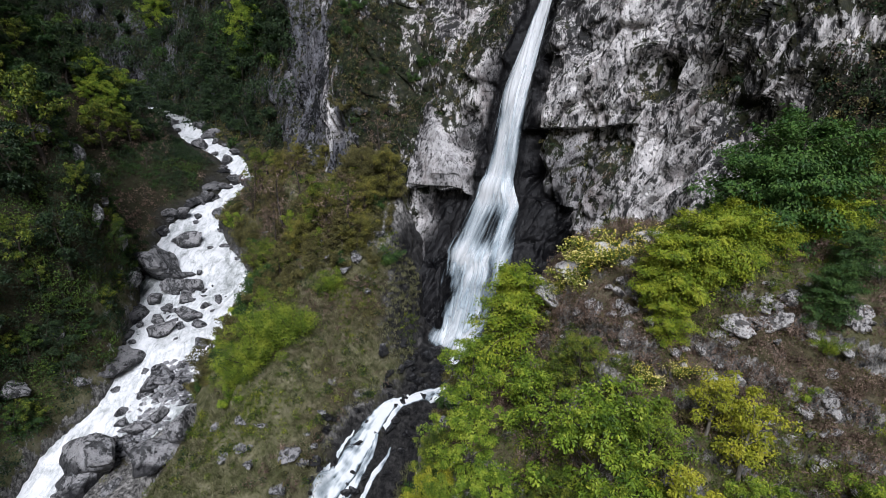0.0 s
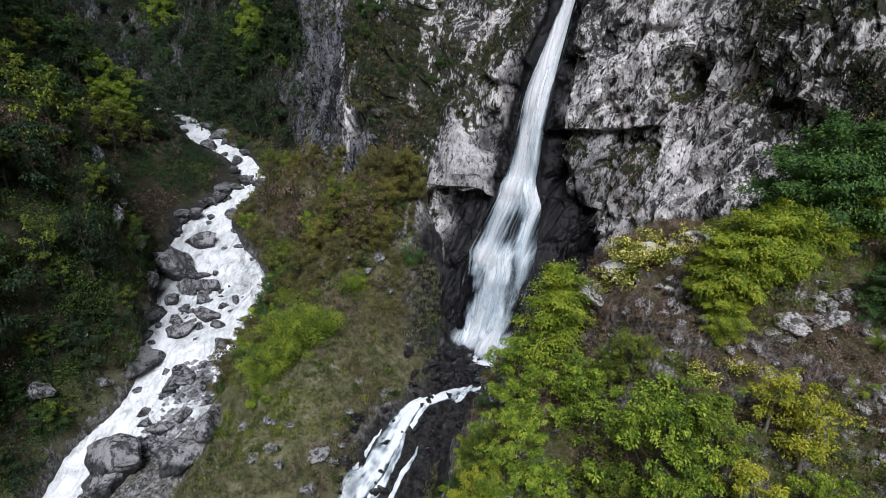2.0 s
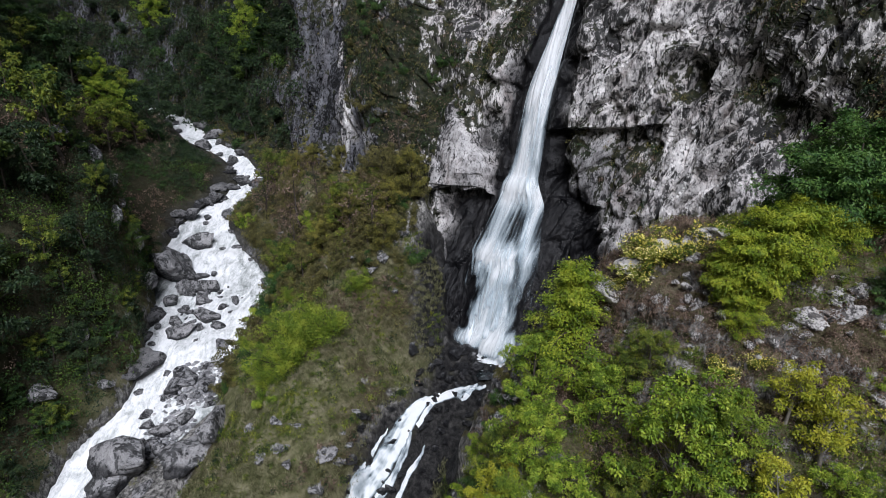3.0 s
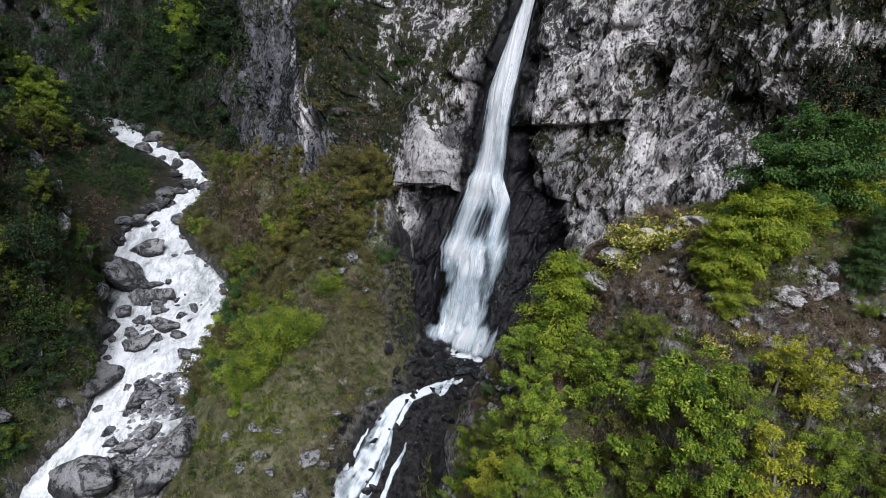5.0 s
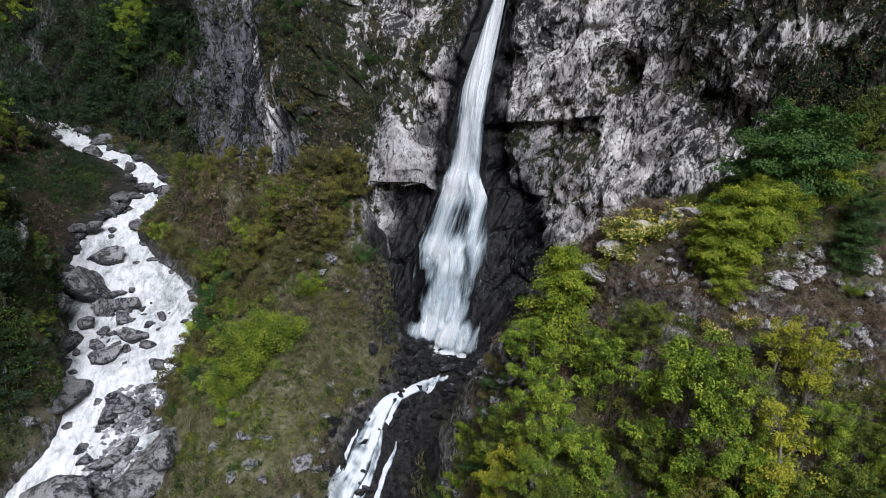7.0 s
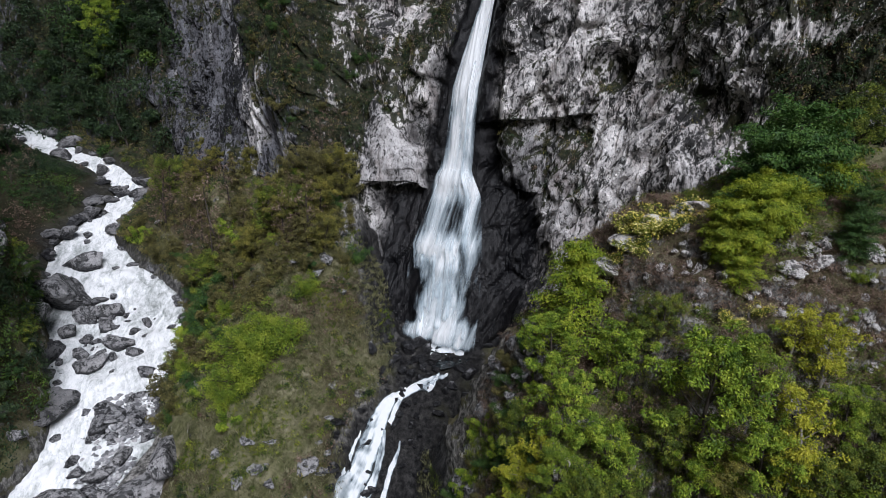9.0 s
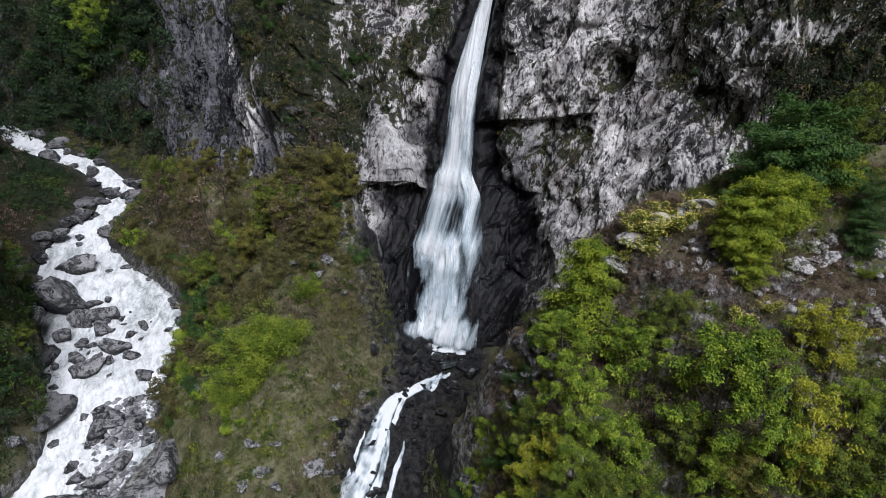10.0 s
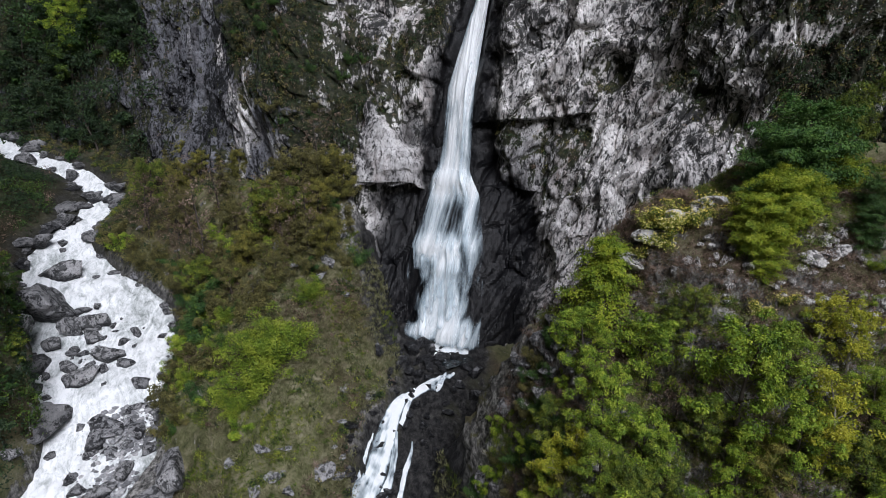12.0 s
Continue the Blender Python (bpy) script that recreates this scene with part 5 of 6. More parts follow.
# ---- trees ----
KINDS = {
    "bright": [tree(500 + k, 6.5, 3.3, LEAF_BRIGHT, leaves=15000, size=0.14, limbs=40, stem=0.04, cone=True) for k in range(2)],
    "green": [tree(510 + k, 6.0, 2.5, LEAF_GREEN, leaves=9000, size=0.15, layered=False, limbs=15, stem=0.12, thin=0.85) for k in range(3)],
    "mid": [tree(520 + k, 6.0, 2.4, LEAF_MID, leaves=8000, size=0.145, layered=False, limbs=14, stem=0.12, thin=0.85) for k in range(2)],
    "yellow": [tree(530 + k, 5.0, 1.5, LEAF_YELLOW, BARK_PALE, leaves=3200, size=0.14, layered=False, limbs=12, stem=0.3) for k in range(2)],
    # the next three differ by leaf tone: shade, half shade and light in colour
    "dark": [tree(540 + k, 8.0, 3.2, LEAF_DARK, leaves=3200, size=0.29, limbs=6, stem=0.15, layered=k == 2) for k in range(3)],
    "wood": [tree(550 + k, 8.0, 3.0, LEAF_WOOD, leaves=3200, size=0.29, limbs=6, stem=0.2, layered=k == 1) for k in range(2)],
    "lit": [tree(590 + k, 8.0, 2.9, LEAF_LIT, leaves=3200, size=0.29, limbs=6, stem=0.15, layered=k == 0) for k in range(2)],
    "golden": [tree(594, 4.6, 2.0, LEAF_GOLD, leaves=9000, size=0.13, layered=False, limbs=15, stem=0.05)],
    "low_bright": [tree(575 + k, 3.6, 2.1, LEAF_BRIGHT, leaves=9500, size=0.13, limbs=26, stem=0.06) for k in range(2)],
    "fresh": [tree(598, 6.0, 2.3, LEAF_LIME, leaves=7600, size=0.14, layered=False, limbs=14, stem=0.12, thin=0.9)],
    "slim": [tree(588, 6.5, 1.5, LEAF_OLIVE, leaves=5200, size=0.14, limbs=26, stem=0.05, cone=True)],
    "deep": [tree(578 + k, 5.6, 3.0, LEAF_BEECH, leaves=11000, size=0.18, limbs=30, stem=0.08) for k in range(2)],
    "conifer": [tree(570, 6.0, 2.4, LEAF_DEEP, leaves=11000, size=0.17, limbs=40, stem=0.06)],
    "far_olive": [tree(580, 7.5, 2.8, LEAF_MID, leaves=2400, size=0.30, layered=False, limbs=9, stem=0.2)],
    "olive": [tree(585 + k, 4.6, 1.9, LEAF_OLIVE, leaves=4200, size=0.15, layered=False, limbs=14, stem=0.1) for k in range(2)],
    "bare": [tree(560 + k, 7.0, 2.0, LEAF_BROWN, leaves=600, size=0.2, layered=False, limbs=12, stem=0.25) for k in range(2)],
}
LABELS = {
    "lit": "fresh green forest tree, the light put into its leaf colour",
    "golden": "rounded olive-gold tree in young leaf",
    "bright": "bright yellow-green young tree with tiered drooping sprays",
    "green": "fresh green broadleaf tree in full leaf",
    "mid": "olive green broadleaf tree on a steep slope",
    "yellow": "slender tree with sparse yellow spring leaves",
    "dark": "dark green tree, the valley's shade put into its leaf colour",
    "wood": "green forest tree on the valley side",
    "far_olive": "olive green forest tree on the valley side",
    "olive": "small olive-brown tree just coming into leaf",
    "low_bright": "low spreading yellow-green tree on the ridge",
    "fresh": "yellow-green broadleaf tree in young leaf",
    "slim": "slender olive-green tree with a pointed crown",
    "deep": "deep green spreading tree below the cliff",
    "conifer": "dark green tree with drooping flat sprays",
    "bare": "leafless grey tree with thin crooked branches",
}
tree_rng = random.Random(9)


def grow(kind, x, y, scale=1.0, z=None, group="", label="", sink=0.15):
    ob = plant(tree_rng.choice(KINDS[kind]), x, y, scale, tree_rng.uniform(0, 6.28), sink, z, (tree_rng.uniform(-0.08, 0.08), tree_rng.uniform(-0.08, 0.08)))
    return tagged(ob, label or LABELS[kind], "tree", group or "trees in the valley")


# the ridge of the knoll, its steep front, and the thicket at its foot
ON_KNOLL = [("bright", 5.0, 32.4, 1.2), ("low_bright", 11.6, 27.0, 1.0), ("low_bright", 12.2, 27.2, 1.0), ("low_bright", 13.0, 27.4, 1.0), ("low_bright", 13.8, 27.4, 1.0), ("low_bright", 14.8, 27.8, 0.9), ("low_bright", 15.9, 28.2, 0.85), ("low_bright", 10.9, 27.2, 0.65), ("low_bright", 11.2, 25.9, 0.6),
            ("deep", 18.4, 30.0, 1.2), ("deep", 16.9, 29.6, 1.0), ("deep", 20.3, 31.0, 1.15), ("deep", 15.4, 30.2, 0.6), ("low_bright", 16.6, 28.0, 0.7), ("low_bright", 19.6, 28.2, 0.8), ("conifer", 17.7, 24.4, 0.5), ("conifer", 19.0, 25.4, 0.5), ("mid", 24.0, 31.5, 0.7),
            ("green", 1.7, 30.6, 0.82), ("green", 4.8, 27.7, 0.9), ("green", 1.2, 27.5, 0.83), ("mid", 7.3, 27.1, 0.5), ("mid", 6.4, 27.8, 0.45), ("green", 7.3, 22.8, 1.23), ("fresh", 9.4, 22.0, 0.8), ("yellow", 11.9, 22.2, 0.8), ("yellow", 12.9, 20.8, 0.95),
            ("yellow", 10.4, 19.1, 1.1), ("mid", -0.1, 30.6, 0.7), ("bare", 4.7, 26.1, 0.6), ("bare", 5.3, 25.6, 0.5), ("green", 2.7, 25.2, 0.85), ("mid", 5.7, 24.1, 0.7), ("green", 8.5, 19.7, 0.8), ("green", 12.9, 19.0, 0.6), ("mid", 3.1, 23.7, 0.75),
            ("golden", 7.5, 20.4, 0.75), ("fresh", 0.2, 25.6, 0.7), ("yellow", 9.5, 18.8, 0.9), ("mid", 11.1, 17.4, 0.7), ("fresh", -1.1, 29.5, 0.75), ("yellow", -0.9, 28.9, 0.95), ("yellow", -0.6, 28.2, 1.0), ("mid", 14.0, 18.1, 0.6), ("green", 6.4, 21.4, 0.7)]
THICKET = [("mid", 13.0, 16.6, 0.8), ("green", 5.4, 17.4, 0.9), ("mid", 2.0, 19.0, 0.9), ("green", 10.0, 15.6, 0.8), ("mid", 7.6, 15.2, 0.9), ("mid", 13.6, 15.8, 0.7), ("green", 15.2, 17.0, 0.6), ("green", 16.6, 18.2, 0.6), ("green", 0.4, 22.0, 0.9), ("green", 4.4, 21.0, 0.9), ("mid", 0.6, 24.0, 0.7), ("mid", 16.2, 16.4, 0.6)]
ON_KNOLL = ON_KNOLL + THICKET
for kind, x, y, k in ON_KNOLL:
    grow(kind, x, y, k, group="trees on the knoll", sink=0.8 if kind == "bright" else 0.15)

# woods on the left bank
wood_p = scatter(1900, -88, -40, 36, 150, 20)
wood_p = wood_p[wood_p[:, 0] < along(wood_p[:, 1], RIVER_Y, RIVER_LEFT) - 2.2]
taken = []
for x, y, z in wood_p:
    d = np.interp(y, RIVER_Y, RIVER_LEFT) - x
    open_slope = (78 < y < 130 and d < 13) or (70 < y < 88 and d < 7)
    if any((x - a) ** 2 + (y - b) ** 2 < (3.4 if not open_slope else 4.2) ** 2 for a, b in taken) or (open_slope and tree_rng.random() < 0.6):
        continue
    taken.append((x, y))
    kind = tree_rng.choice(["bare", "bare", "far_olive"]) if open_slope else tree_rng.choice(["dark", "dark", "wood", "lit", "far_olive"])
    grow(kind, x, y, tree_rng.uniform(0.4, 0.7) if open_slope else tree_rng.uniform(0.75, 1.4), z, "woods on the left bank")
    if len(taken) > 150:
        break

# small trees rooted on the steep left wall
wall_p = left_p[(left_p[:, 1] < 84) & (left_p[:, 0] > np.interp(left_p[:, 1], RIVER_Y, RIVER_LEFT) - 9)]
for i in np.random.RandomState(25).choice(len(wall_p), 40, replace=False):
    x, y, z = wall_p[i]
    grow(tree_rng.choice(["lit", "wood", "far_olive", "dark"]), x, y, tree_rng.uniform(0.3, 0.6), z, "small trees on the river wall", sink=0.3)

# trees hanging on the far cliff, and the closed wood behind them
far = np.where((CW > 62) & (CH > 11) & (CH < 48) & (CW < 100))[0]
for i in np.random.RandomState(21).choice(far, 46):
    if CW[i] < 80 and tree_rng.random() < 0.6:
        continue
    x, y, z = cliff_p[i] + cliff_n[i] * 0.2
    grow(tree_rng.choice(["dark", "dark", "wood", "lit"]), x, y, tree_rng.uniform(0.5, 1.25), z, "trees hanging on the far cliff", sink=0.6)
for x, y, z, k in [(-79.6, 172.2, 36.0, 1.9), (-73.8, 164.7, 37.0, 1.8), (-44.9, 136.4, 33.0, 1.5), (-41.0, 130.8, 31.0, 1.5), (-44.2, 133.0, 28.0, 1.4)]:
    grow("green", x + 1.0, y - 1.0, k, z, "trees hanging on the far cliff", sink=0.4)
for x, y, k in [(-75.2, 138.9, 1.5), (-59.5, 106.3, 1.1), (-61.0, 103.8, 1.2), (-63.5, 108.5, 1.2)]:
    grow("green", x, y, k, None, "woods on the left bank")
wood_i = np.random.RandomState(22).choice(np.where((CW > 62) & (CH > 7) & (CH < 62))[0], 5000)
crowns, tops = [], np.zeros((0, 3))
for i in wood_i:
    c = cliff_p[i] + cliff_n[i] * 1.4
    if CW[i] < 84 and vnoise(c[None] * 0.2, 455)[0] < 0.1:
        continue
    if len(tops) == 0 or np.min(np.sum((tops - c) ** 2, axis=1)) > 4.7 ** 2:
        tops = np.concatenate([tops, c[None]])
# shaded to lit leaf copies per crown, so the light sits in the colour
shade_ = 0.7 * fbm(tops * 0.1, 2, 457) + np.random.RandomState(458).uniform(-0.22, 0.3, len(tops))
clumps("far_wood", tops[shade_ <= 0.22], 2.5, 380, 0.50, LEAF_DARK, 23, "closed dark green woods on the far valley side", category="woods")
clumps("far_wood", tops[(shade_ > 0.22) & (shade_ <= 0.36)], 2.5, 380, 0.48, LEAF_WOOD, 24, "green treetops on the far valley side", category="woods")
clumps("far_wood", tops[shade_ > 0.36], 2.6, 400, 0.46, LEAF_LIT, 26, "fresh green treetops on the far valley side, light put into their leaf colour", category="woods")

# ---- bushes ----
BUSHES = {
    "lime": [bush(600 + k, 2.0, 2.0, LEAF_LIME, 7000, 0.075, 13) for k in range(2)],
    "green": [bush(610 + k, 2.0, 2.0, LEAF_GREEN, 2400, 0.13, 5) for k in range(2)],
    "dark": [bush(620 + k, 2.0, 2.2, LEAF_DEEP, 2600, 0.12, 6) for k in range(2)],
    "olive": [bush(630 + k, 2.4, 2.2, LEAF_OLIVE, 1700, 0.15, 5) for k in range(3)],
    "yellow": [bush(640 + k, 1.2, 1.6, LEAF_MID, 1500, 0.09, bloom=LEAF_FLOWER) for k in range(2)],
}
BUSH_LABELS = {"lime": "rounded lime-green bush on the slope", "green": "fresh green bush on the slope", "dark": "dark green rounded bush on the slope",
               "olive": "straggling olive-brown bush on the slope", "yellow": "low bush with yellow flowers on a rock edge"}


def shrub(kind, x, y, scale=1.0, z=None):
    if any(math.hypot(x - a, y - b + 1.0) < 0.62 * w for a, b, w, _ in GREAT):
        return None
    ob = plant(tree_rng.choice(BUSHES[kind]), x, y, scale, tree_rng.uniform(0, 6.28), 0.15, z)
    return tagged(ob, BUSH_LABELS[kind], "bush", "bushes on the slopes")


ON_SPUR = [("lime", -17.4, 53.4, 2.6), ("lime", -19.2, 52.2, 2.3), ("lime", -15.6, 54.4, 2.3), ("lime", -18.4, 54.6, 2.1), ("lime", -20.6, 51.0, 1.4), ("dark", -22.5, 68.3, 2.0), ("dark", -23.9, 66.9, 1.8), ("dark", -21.2, 69.6, 1.6), ("green", -19.5, 68.5, 1.0), ("lime", -12.5, 59.3, 1.3), ("olive", -21.5, 56.5, 1.3), ("olive", -23.0, 58.5, 1.2), ("green", -22.4, 54.0, 1.1), ("olive", -24.5, 61.5, 1.3), ("green", -21.0, 49.0, 1.0),
           ("olive", -12.8, 74.0, 1.5), ("olive", -10.5, 72.0, 1.3), ("olive", -14.5, 71.0, 1.3), ("olive", -11.5, 76.5, 1.6), ("olive", -9.0, 69.5, 1.1)]
for kind, x, y, k in ON_SPUR:
    shrub(kind, x, y, k)
UPPER_SPUR = [(-13.0, 72.0), (-10.6, 73.4), (-15.2, 70.4), (-8.6, 71.0), (-12.0, 75.6), (-16.6, 73.0), (-9.6, 68.6), (-13.8, 67.0), (-6.9, 69.6), (-17.8, 69.6), (-11.0, 66.2), (-14.6, 77.0), (-18.6, 76.0), (-8.0, 74.6), (-20.6, 72.4), (-22.6, 79.0), (-26.0, 86.0), (-29.6, 92.6), (-30.8, 97.0), (-25.4, 90.0)]
for x, y in UPPER_SPUR:
    grow(tree_rng.choice(["olive", "golden", "mid", "bare", "slim", "olive"]), x, y, tree_rng.uniform(0.7, 1.35), group="trees on the upper spur")
spur_rng = random.Random(87)
for x, y, z in scatter(60, -32, -6, 62, 104, 88):
    if x > np.interp(y, RIVER_Y, RIVER_RIGHT) + 3.5 and x < np.interp(y, SPUR_Y, CREST_X) + 3:
        grow(spur_rng.choice(["olive", "golden", "slim", "mid", "olive", "bare"]), x, y, spur_rng.uniform(0.55, 1.15), z, "trees on the upper spur")
ledge_rng = random.Random(83)
for i in np.random.RandomState(84).choice(np.where((CW > 11) & (CW < 33) & (CH > 20) & (CH < 38) & (moss > 0.45))[0], 30):
    x, y, z = cliff_p[i] + cliff_n[i] * 0.1
    shrub(ledge_rng.choice(["olive", "dark", "dark"]), x, y, ledge_rng.uniform(0.5, 1.0), z)
for w_, z_, k in [(-41.0, 21.5, 1.0), (-43.5, 22.5, 1.1)]:
    x, y, z = cliff_point(np.array([FALL_S + w_]), np.array([z_]))[0]
    grow("mid", x, y, k, z, "trees on the knoll", sink=0.3)
# the fringe of bushes along the river, and the thicket on the upper spur
for k in range(34):
    y = 51 + 1.25 * k + tree_rng.uniform(-0.5, 0.5)
    x = float(np.interp(y, RIVER_Y, RIVER_RIGHT)) + tree_rng.uniform(1.2, 3.2)
    shrub(tree_rng.choice(["dark", "green", "olive", "olive", "olive"]), x, y, tree_rng.uniform(0.8, 1.5))
flank_rng = random.Random(71)
for k in range(58):
    y = flank_rng.uniform(50, 78)
    x = float(np.interp(y, RIVER_Y, RIVER_RIGHT)) + flank_rng.uniform(2.0, 8.5)
    shrub(flank_rng.choice(["dark", "dark", "green", "olive", "lime"] if y < 66 else ["dark", "green", "olive", "olive"]), x, y, flank_rng.uniform(0.5, 1.2))
for x, y, z in scatter(70, -24, -6, 60, 80, 31):
    if x < -5 and x > np.interp(y, RIVER_Y, RIVER_RIGHT) + 3:
        shrub(tree_rng.choice(["olive", "olive", "olive", "green", "dark"]), x, y, tree_rng.uniform(0.6, 1.3), z)
for x, y, z in scatter(24, -34, -8, 56, 100, 32):
    if x > np.interp(y, RIVER_Y, RIVER_RIGHT) + 2:
        grow("bare", x, y, tree_rng.uniform(0.3, 0.55), z, "small bare trees on the spur")
for kind, x, y, k in [("yellow", 11.8, 30.6, 1.5), ("yellow", 12.6, 30.4, 1.0), ("yellow", 9.0, 32.4, 1.7), ("yellow", 8.3, 31.9, 1.8), ("yellow", 8.9, 31.8, 1.7), ("yellow", 9.6, 31.4, 1.7), ("yellow", 10.2, 31.2, 1.0), ("yellow", 7.5, 32.4, 1.0), ("yellow", 10.9, 30.8, 1.1), ("yellow", 10.3, 25.0, 1.1), ("yellow", 11.4, 24.6, 0.9), ("lime", 17.4, 23.6, 0.6), ("green", 16.2, 22.6, 0.5), ("green", 13.6, 22.6, 0.5), ("green", 2.2, 35.0, 0.6), ("dark", 0.6, 35.8, 0.7), ("green", -0.6, 36.4, 0.7), ("olive", -1.6, 36.8, 0.7), ("olive", 6.2, 31.6, 0.6), ("olive", 12.2, 22.8, 0.7), ("dark", 0.2, 33.6, 0.8), ("dark", 1.0, 34.2, 0.9), ("dark", 1.8, 34.6, 0.8), ("dark", 0.6, 33.0, 0.9), ("green", 1.2, 31.6, 0.7), ("dark", 0.4, 31.6, 0.9), ("dark", 0.2, 29.0, 0.8), ("green", 1.8, 31.0, 0.7), ("olive", -0.4, 28.6, 0.8), ("dark", 0.0, 30.8, 0.8), ("olive", 0.4, 35.2, 0.7), ("olive", -0.9, 30.5, 0.9), ("dark", -0.8, 32.0, 0.9), ("green", -0.6, 33.2, 0.8), ("olive", -1.1, 28.6, 0.9), ("dark", -1.1, 34.0, 0.9), ("dark", -1.6, 31.0, 0.8), ("olive", -1.8, 33.0, 0.8), ("dark", -1.7, 29.4, 0.8), ("dark", 2.4, 33.6, 0.8)]:
    shrub(kind, x, y, k)

# ---- gravel of the bar ----
g_rng = np.random.RandomState(41)
gv, gf, k0 = [], [], 0
bm = bmesh.new()
bmesh.ops.create_icosphere(bm, subdivisions=1, radius=1.0)
pebble = np.array([x.co for x in bm.verts])
pebble_f = np.array([[x.index for x in face.verts] for face in bm.faces])
bm.free()
for k in range(1900):
    u = g_rng.uniform()
    y = 46 + 17 * u
    x = np.interp(y, (46, 52, 57, 60, 63), (-34.5, -33.2, -32.2, -31.6, -30.6)) + g_rng.normal(0.6, 1.5)
    a = g_rng.uniform(0, 6.28)
    v = pebble * (1 + 0.45 * fbm(pebble * 1.3 + k, 2, 970))[:, None] * (0.07 + 0.4 * g_rng.uniform() ** 3) * np.array([1, 0.75, 0.6])
    v = np.stack([v[:, 0] * math.cos(a) - v[:, 1] * math.sin(a), v[:, 0] * math.sin(a) + v[:, 1] * math.cos(a), v[:, 2]], 1)
    gv.append(v + np.array([x, y, float(np.interp(y, RIVER_ZY, RIVER_ZZ)) + 0.25]))
    gf.append(pebble_f + k0)
    k0 += len(pebble)
gv = np.concatenate(gv)
tagged(new("gravel", mesh_of("gravel", gv, np.concatenate(gf), PEBBLES, False, [("moss", np.full(len(gv), -0.4)), ("wet", np.zeros(len(gv))), ("slate_shade", np.zeros(len(gv)))])),
       "grey stones and gravel of the river bar", "gravel", kind="stuff")

# ---- small stones on the knoll ----
chip_rng = random.Random(77)
CHIPS = [boulder_mesh(380 + k, 0.0, -1, OUTCROP_ROCK, 1.8, 3) for k in range(4)]
LEDGES = [(15.2, 25.6), (16.1, 25.0), (13.6, 24.8), (12.3, 24.9), (17.2, 21.9), (15.9, 21.5), (10.1, 27.8), (9.4, 30.5), (10.2, 26.7), (13.6, 22.1), (7.1, 29.0), (18.4, 23.3), (6.0, 33.0), (8.0, 32.2)]
for k in range(112):
    a, b = LEDGES[k % len(LEDGES)]
    x, y = a + chip_rng.gauss(0, 0.75), b + chip_rng.gauss(0, 0.35)
    w = chip_rng.uniform(0.35, 0.95)
    ob = boulder(x, y, w, w * chip_rng.uniform(0.6, 1.1), None, CHIPS, "small pale rock on the knoll's brown slope", "small rocks on the knoll")
    ob.location.z += 0.22 * w
    ob.name = "small_rock"
    tagged(ob, category="rock")

# ---- bare rock breaking through the slopes ----
GREY_OUTCROPS = [boulder_mesh(365 + k, 0.25, -1, GREAT_ROCK, 1.8) for k in range(5)]
OUTCROPS = [boulder_mesh(360 + k, 0.08, -1, OUTCROP_ROCK, 1.9) for k in range(7)]
KNOLL_ROCKS = [(2.2, 34.4, 1.6, 1.6), (1.4, 35.0, 1.5, 1.6), (2.8, 33.4, 1.4, 1.4), (1.2, 33.6, 1.3, 1.3), (2.1, 32.6, 1.2, 1.2), (0.8, 34.6, 1.4, 1.4), (3.2, 32.0, 1.0, 1.0), (1.7, 31.8, 1.2, 1.1), (5.4, 34.0, 2.0, 1.5), (6.9, 33.4, 2.6, 1.8), (8.3, 32.9, 2.0, 1.5), (9.0, 32.2, 1.2, 1.2), (9.9, 31.9, 1.5, 1.4), (10.9, 31.6, 1.4, 1.2), (12.4, 31.0, 1.8, 0.9), (14.0, 30.6, 2.0, 0.9), (2.6, 35.6, 1.4, 1.8), (1.6, 36.0, 1.6, 2.0), (0.6, 36.6, 1.5, 2.0), (-0.4, 37.2, 1.5, 2.2), (-1.4, 37.4, 1.6, 2.2), (-2.4, 37.6, 1.8, 2.4), (3.4, 34.0, 1.3, 1.2)]
SLOPE_ROCKS = [(13.9, 25.2, 2.0, 1.2), (14.9, 25.0, 2.2, 1.2), (15.8, 24.8, 1.6, 1.1), (12.6, 24.0, 1.1, 0.9), (13.6, 23.6, 1.2, 0.9), (10.4, 26.6, 1.0, 1.2), (9.6, 27.6, 0.9, 1.0), (9.8, 24.2, 1.2, 1.3), (9.2, 24.8, 0.9, 1.0), (15.6, 21.6, 2.2, 0.9), (16.8, 21.4, 1.6, 0.9), (16.4, 20.6, 1.8, 0.8), (18.0, 22.6, 1.6, 1.2), (14.6, 20.6, 1.2, 0.8), (17.2, 19.4, 1.4, 0.8), (18.8, 24.2, 1.5, 1.3), (7.6, 29.6, 0.9, 0.9), (8.4, 28.6, 1.0, 1.0), (13.0, 20.4, 0.9, 0.8), (19.6, 25.6, 1.6, 1.5)]
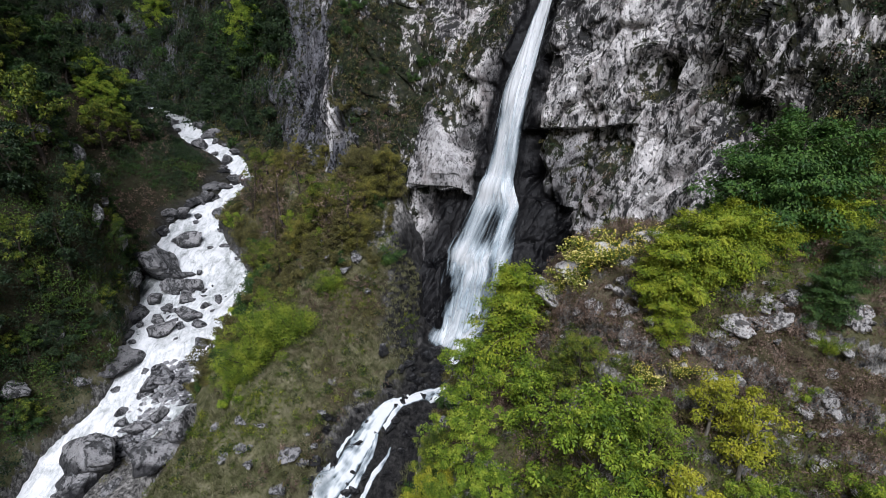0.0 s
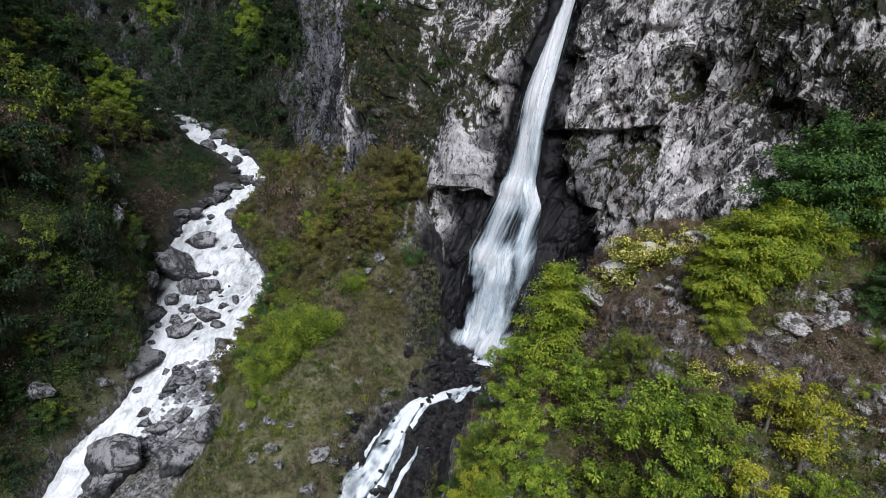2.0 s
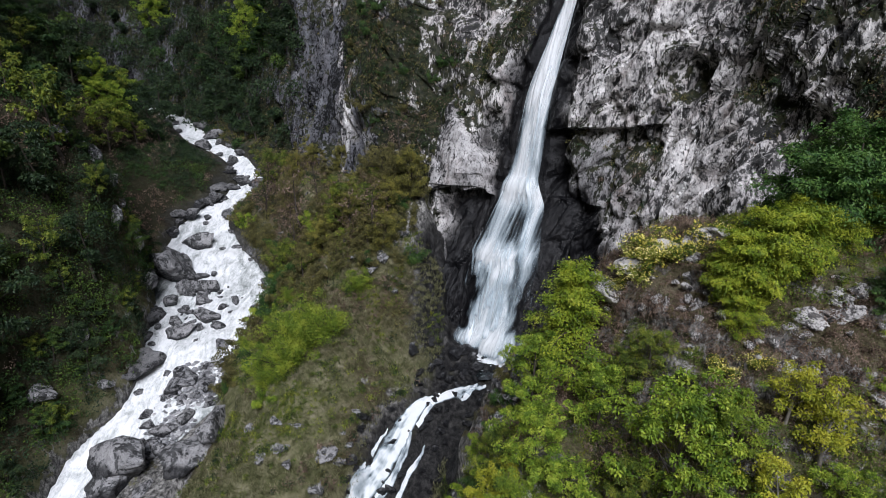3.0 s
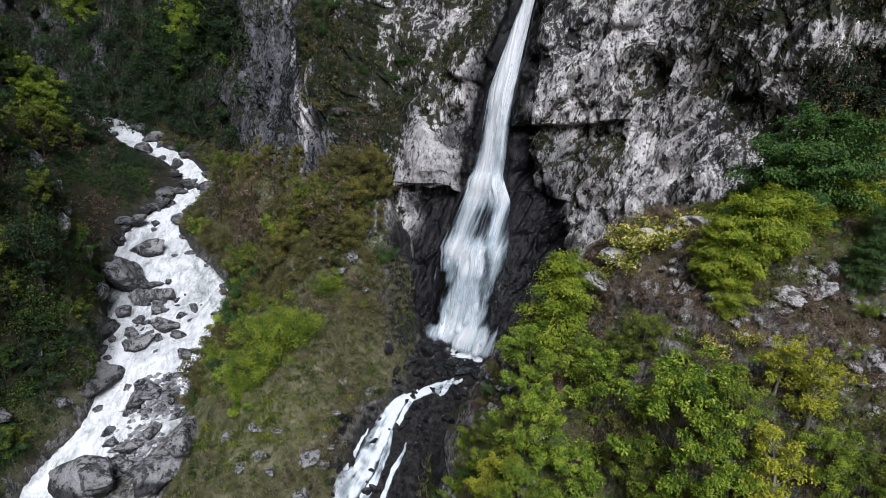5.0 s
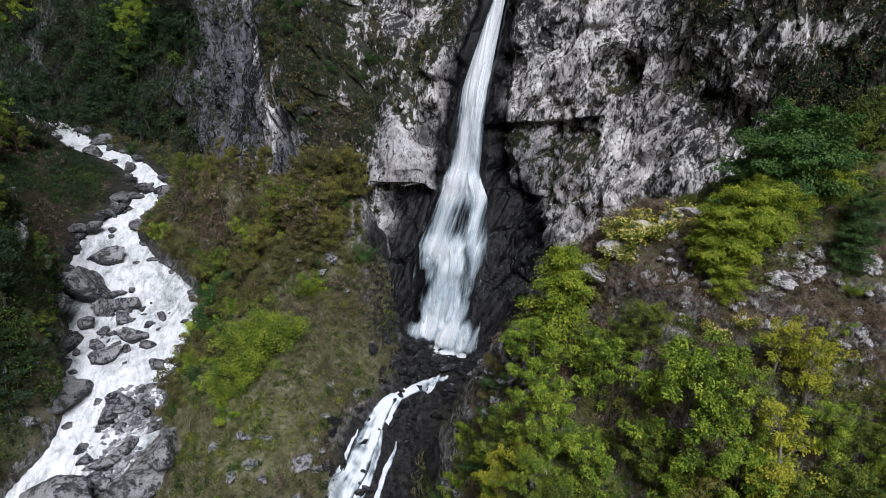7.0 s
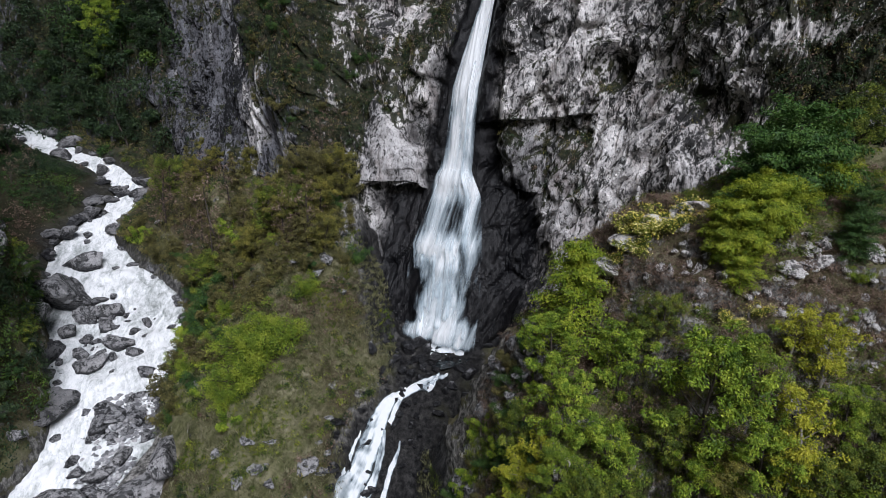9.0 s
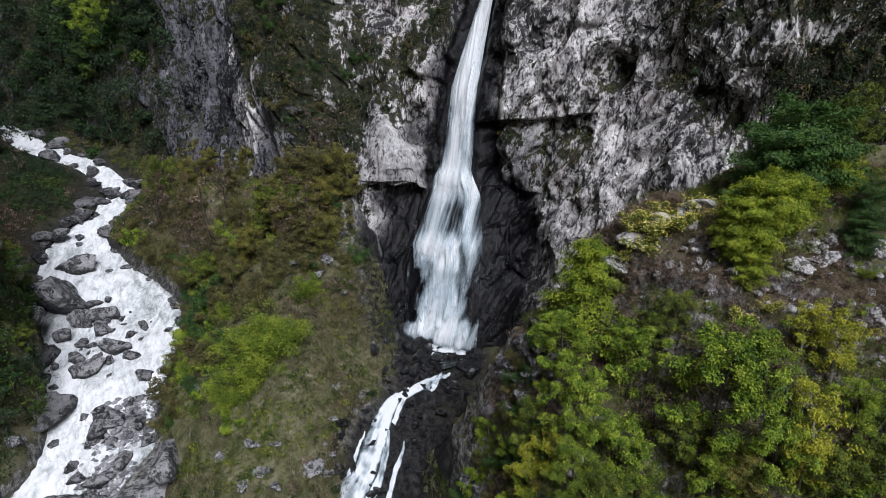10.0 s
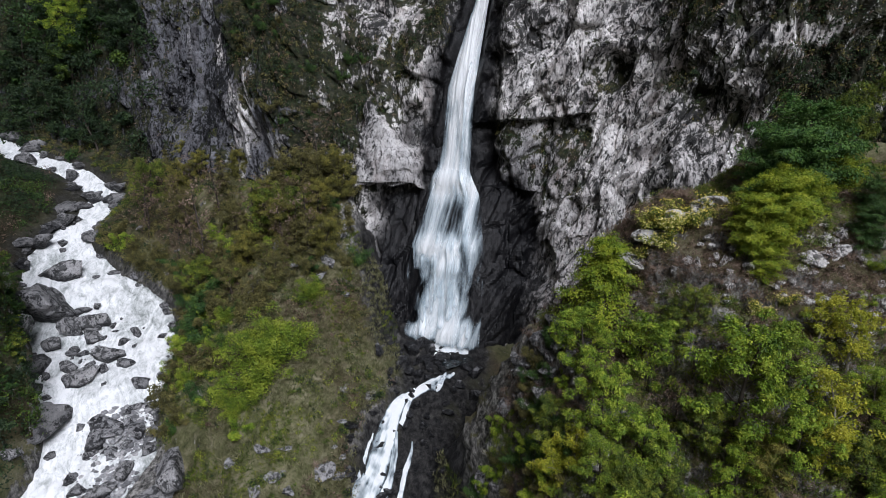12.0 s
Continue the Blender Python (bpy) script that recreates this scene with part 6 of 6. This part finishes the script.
SPUR_ROCKS = [(-13.1, 44.7, 2.0, 1.4), (-15.0, 42.5, 2.6, 1.5), (-11.6, 48.2, 1.6, 1.2), (-16.4, 41.4, 2.2, 1.3), (-12.2, 46.0, 1.5, 1.3), (-13.6, 42.0, 1.8, 1.3), (-17.4, 43.2, 1.8, 1.1), (-20.2, 44.4, 1.8, 1.2), (-24.0, 56.6, 1.6, 1.2), (-24.6, 72.6, 1.6, 1.4), (-26.4, 79.0, 1.6, 1.4), (-9.8, 61.5, 2.2, 1.6), (-11.0, 60.6, 1.5, 1.1), (-14.2, 68.0, 1.7, 1.8), (-9.0, 63.6, 1.3, 1.0), (-7.6, 65.4, 1.6, 1.2),  (-17.6, 64.6, 2.4, 2.2), (-12.0, 66.0, 1.2, 0.9), (-20.6, 74.0, 1.4, 1.0), (-23.6, 78.0, 1.6, 1.2), (-19.2, 46.8, 2.2, 1.0), (-16.8, 46.2, 2.0, 1.0), (-14.4, 44.8, 2.4, 1.2), (-21.6, 47.2, 1.6, 1.1), (-18.0, 44.6, 2.4, 1.0), (-12.8, 46.6, 1.4, 0.8), (-10.2, 64.8, 1.0, 0.8), (-8.4, 59.6, 1.0, 0.8), (-13.2, 63.4, 1.0, 0.7), (-28.2, 84.6, 1.3, 1.0), (-31.0, 90.6, 1.3, 0.9), (-26.0, 82.0, 1.2, 0.8)]
for rows_, label_, group_ in ((KNOLL_ROCKS, "pale jagged rock outcrop along the knoll's edge", "rocks on the knoll"), (SLOPE_ROCKS, "pale broken rock ledge in brown grass", "rocks on the knoll"), (SPUR_ROCKS, "pale grey rock breaking through the scrub", "rocks on the spur")):
    for x, y, w, h in rows_:
        big_, up_ = (1.0, -0.12) if rows_ is SPUR_ROCKS and y < 50 else (1.2, 0.05) if rows_ is SPUR_ROCKS else ((1.4, 0.0) if x > 5 else (1.3, -0.1)) if rows_ is KNOLL_ROCKS else (1.0, -0.02) if y > 23 else (0.6, -0.08)
        ob = boulder(x, y, w * big_, h * big_, None, GREY_OUTCROPS if rows_ is SPUR_ROCKS or (rows_ is KNOLL_ROCKS and x < 3.6) else OUTCROPS, label_, group_)
        ob.name = "rock_outcrop"
        ob.location.z += up_ * h
        tagged(ob, category="rock")
# the knoll's steep side towards the gully: broken rock and bushes between
flank_side = random.Random(91)
for k in range(34):
    y, z = flank_side.uniform(26, 38), flank_side.uniform(-6, 9)
    x = float(np.interp(z, (-11, -3, 5.5, 9.6), (-4.8, -2.0, 0.4, 1.8)))
    if k % 3 == 2:
        shrub(flank_side.choice(["dark", "olive", "green"]), x, y, flank_side.uniform(0.5, 0.9))
        continue
    w = flank_side.uniform(0.9, 2.2)
    ob = boulder(x, y, w, w * flank_side.uniform(0.9, 1.5), None, GREY_OUTCROPS if k % 2 else OUTCROPS, "grey rock on the knoll's steep side above the gully", "rocks on the knoll")
    ob.name = "rock_outcrop"
    ob.location.z -= 0.3 * w
    tagged(ob, category="rock")
wall_rng = random.Random(61)
for i in np.random.RandomState(62).choice(len(wall_p), 16, replace=False):
    x, y, z = wall_p[i]
    w = wall_rng.uniform(1.4, 3.6)
    ob = boulder(x + 0.3, y, w, w * wall_rng.uniform(0.9, 1.6), z - 0.4, GREY_OUTCROPS, "grey rock face breaking through ivy on the river wall", "rocks on the river wall")
    ob.name = "rock_outcrop"
    tagged(ob, category="rock")
for group in (*KINDS.values(), *BUSHES.values()):
    for proto in group:
        away(proto)
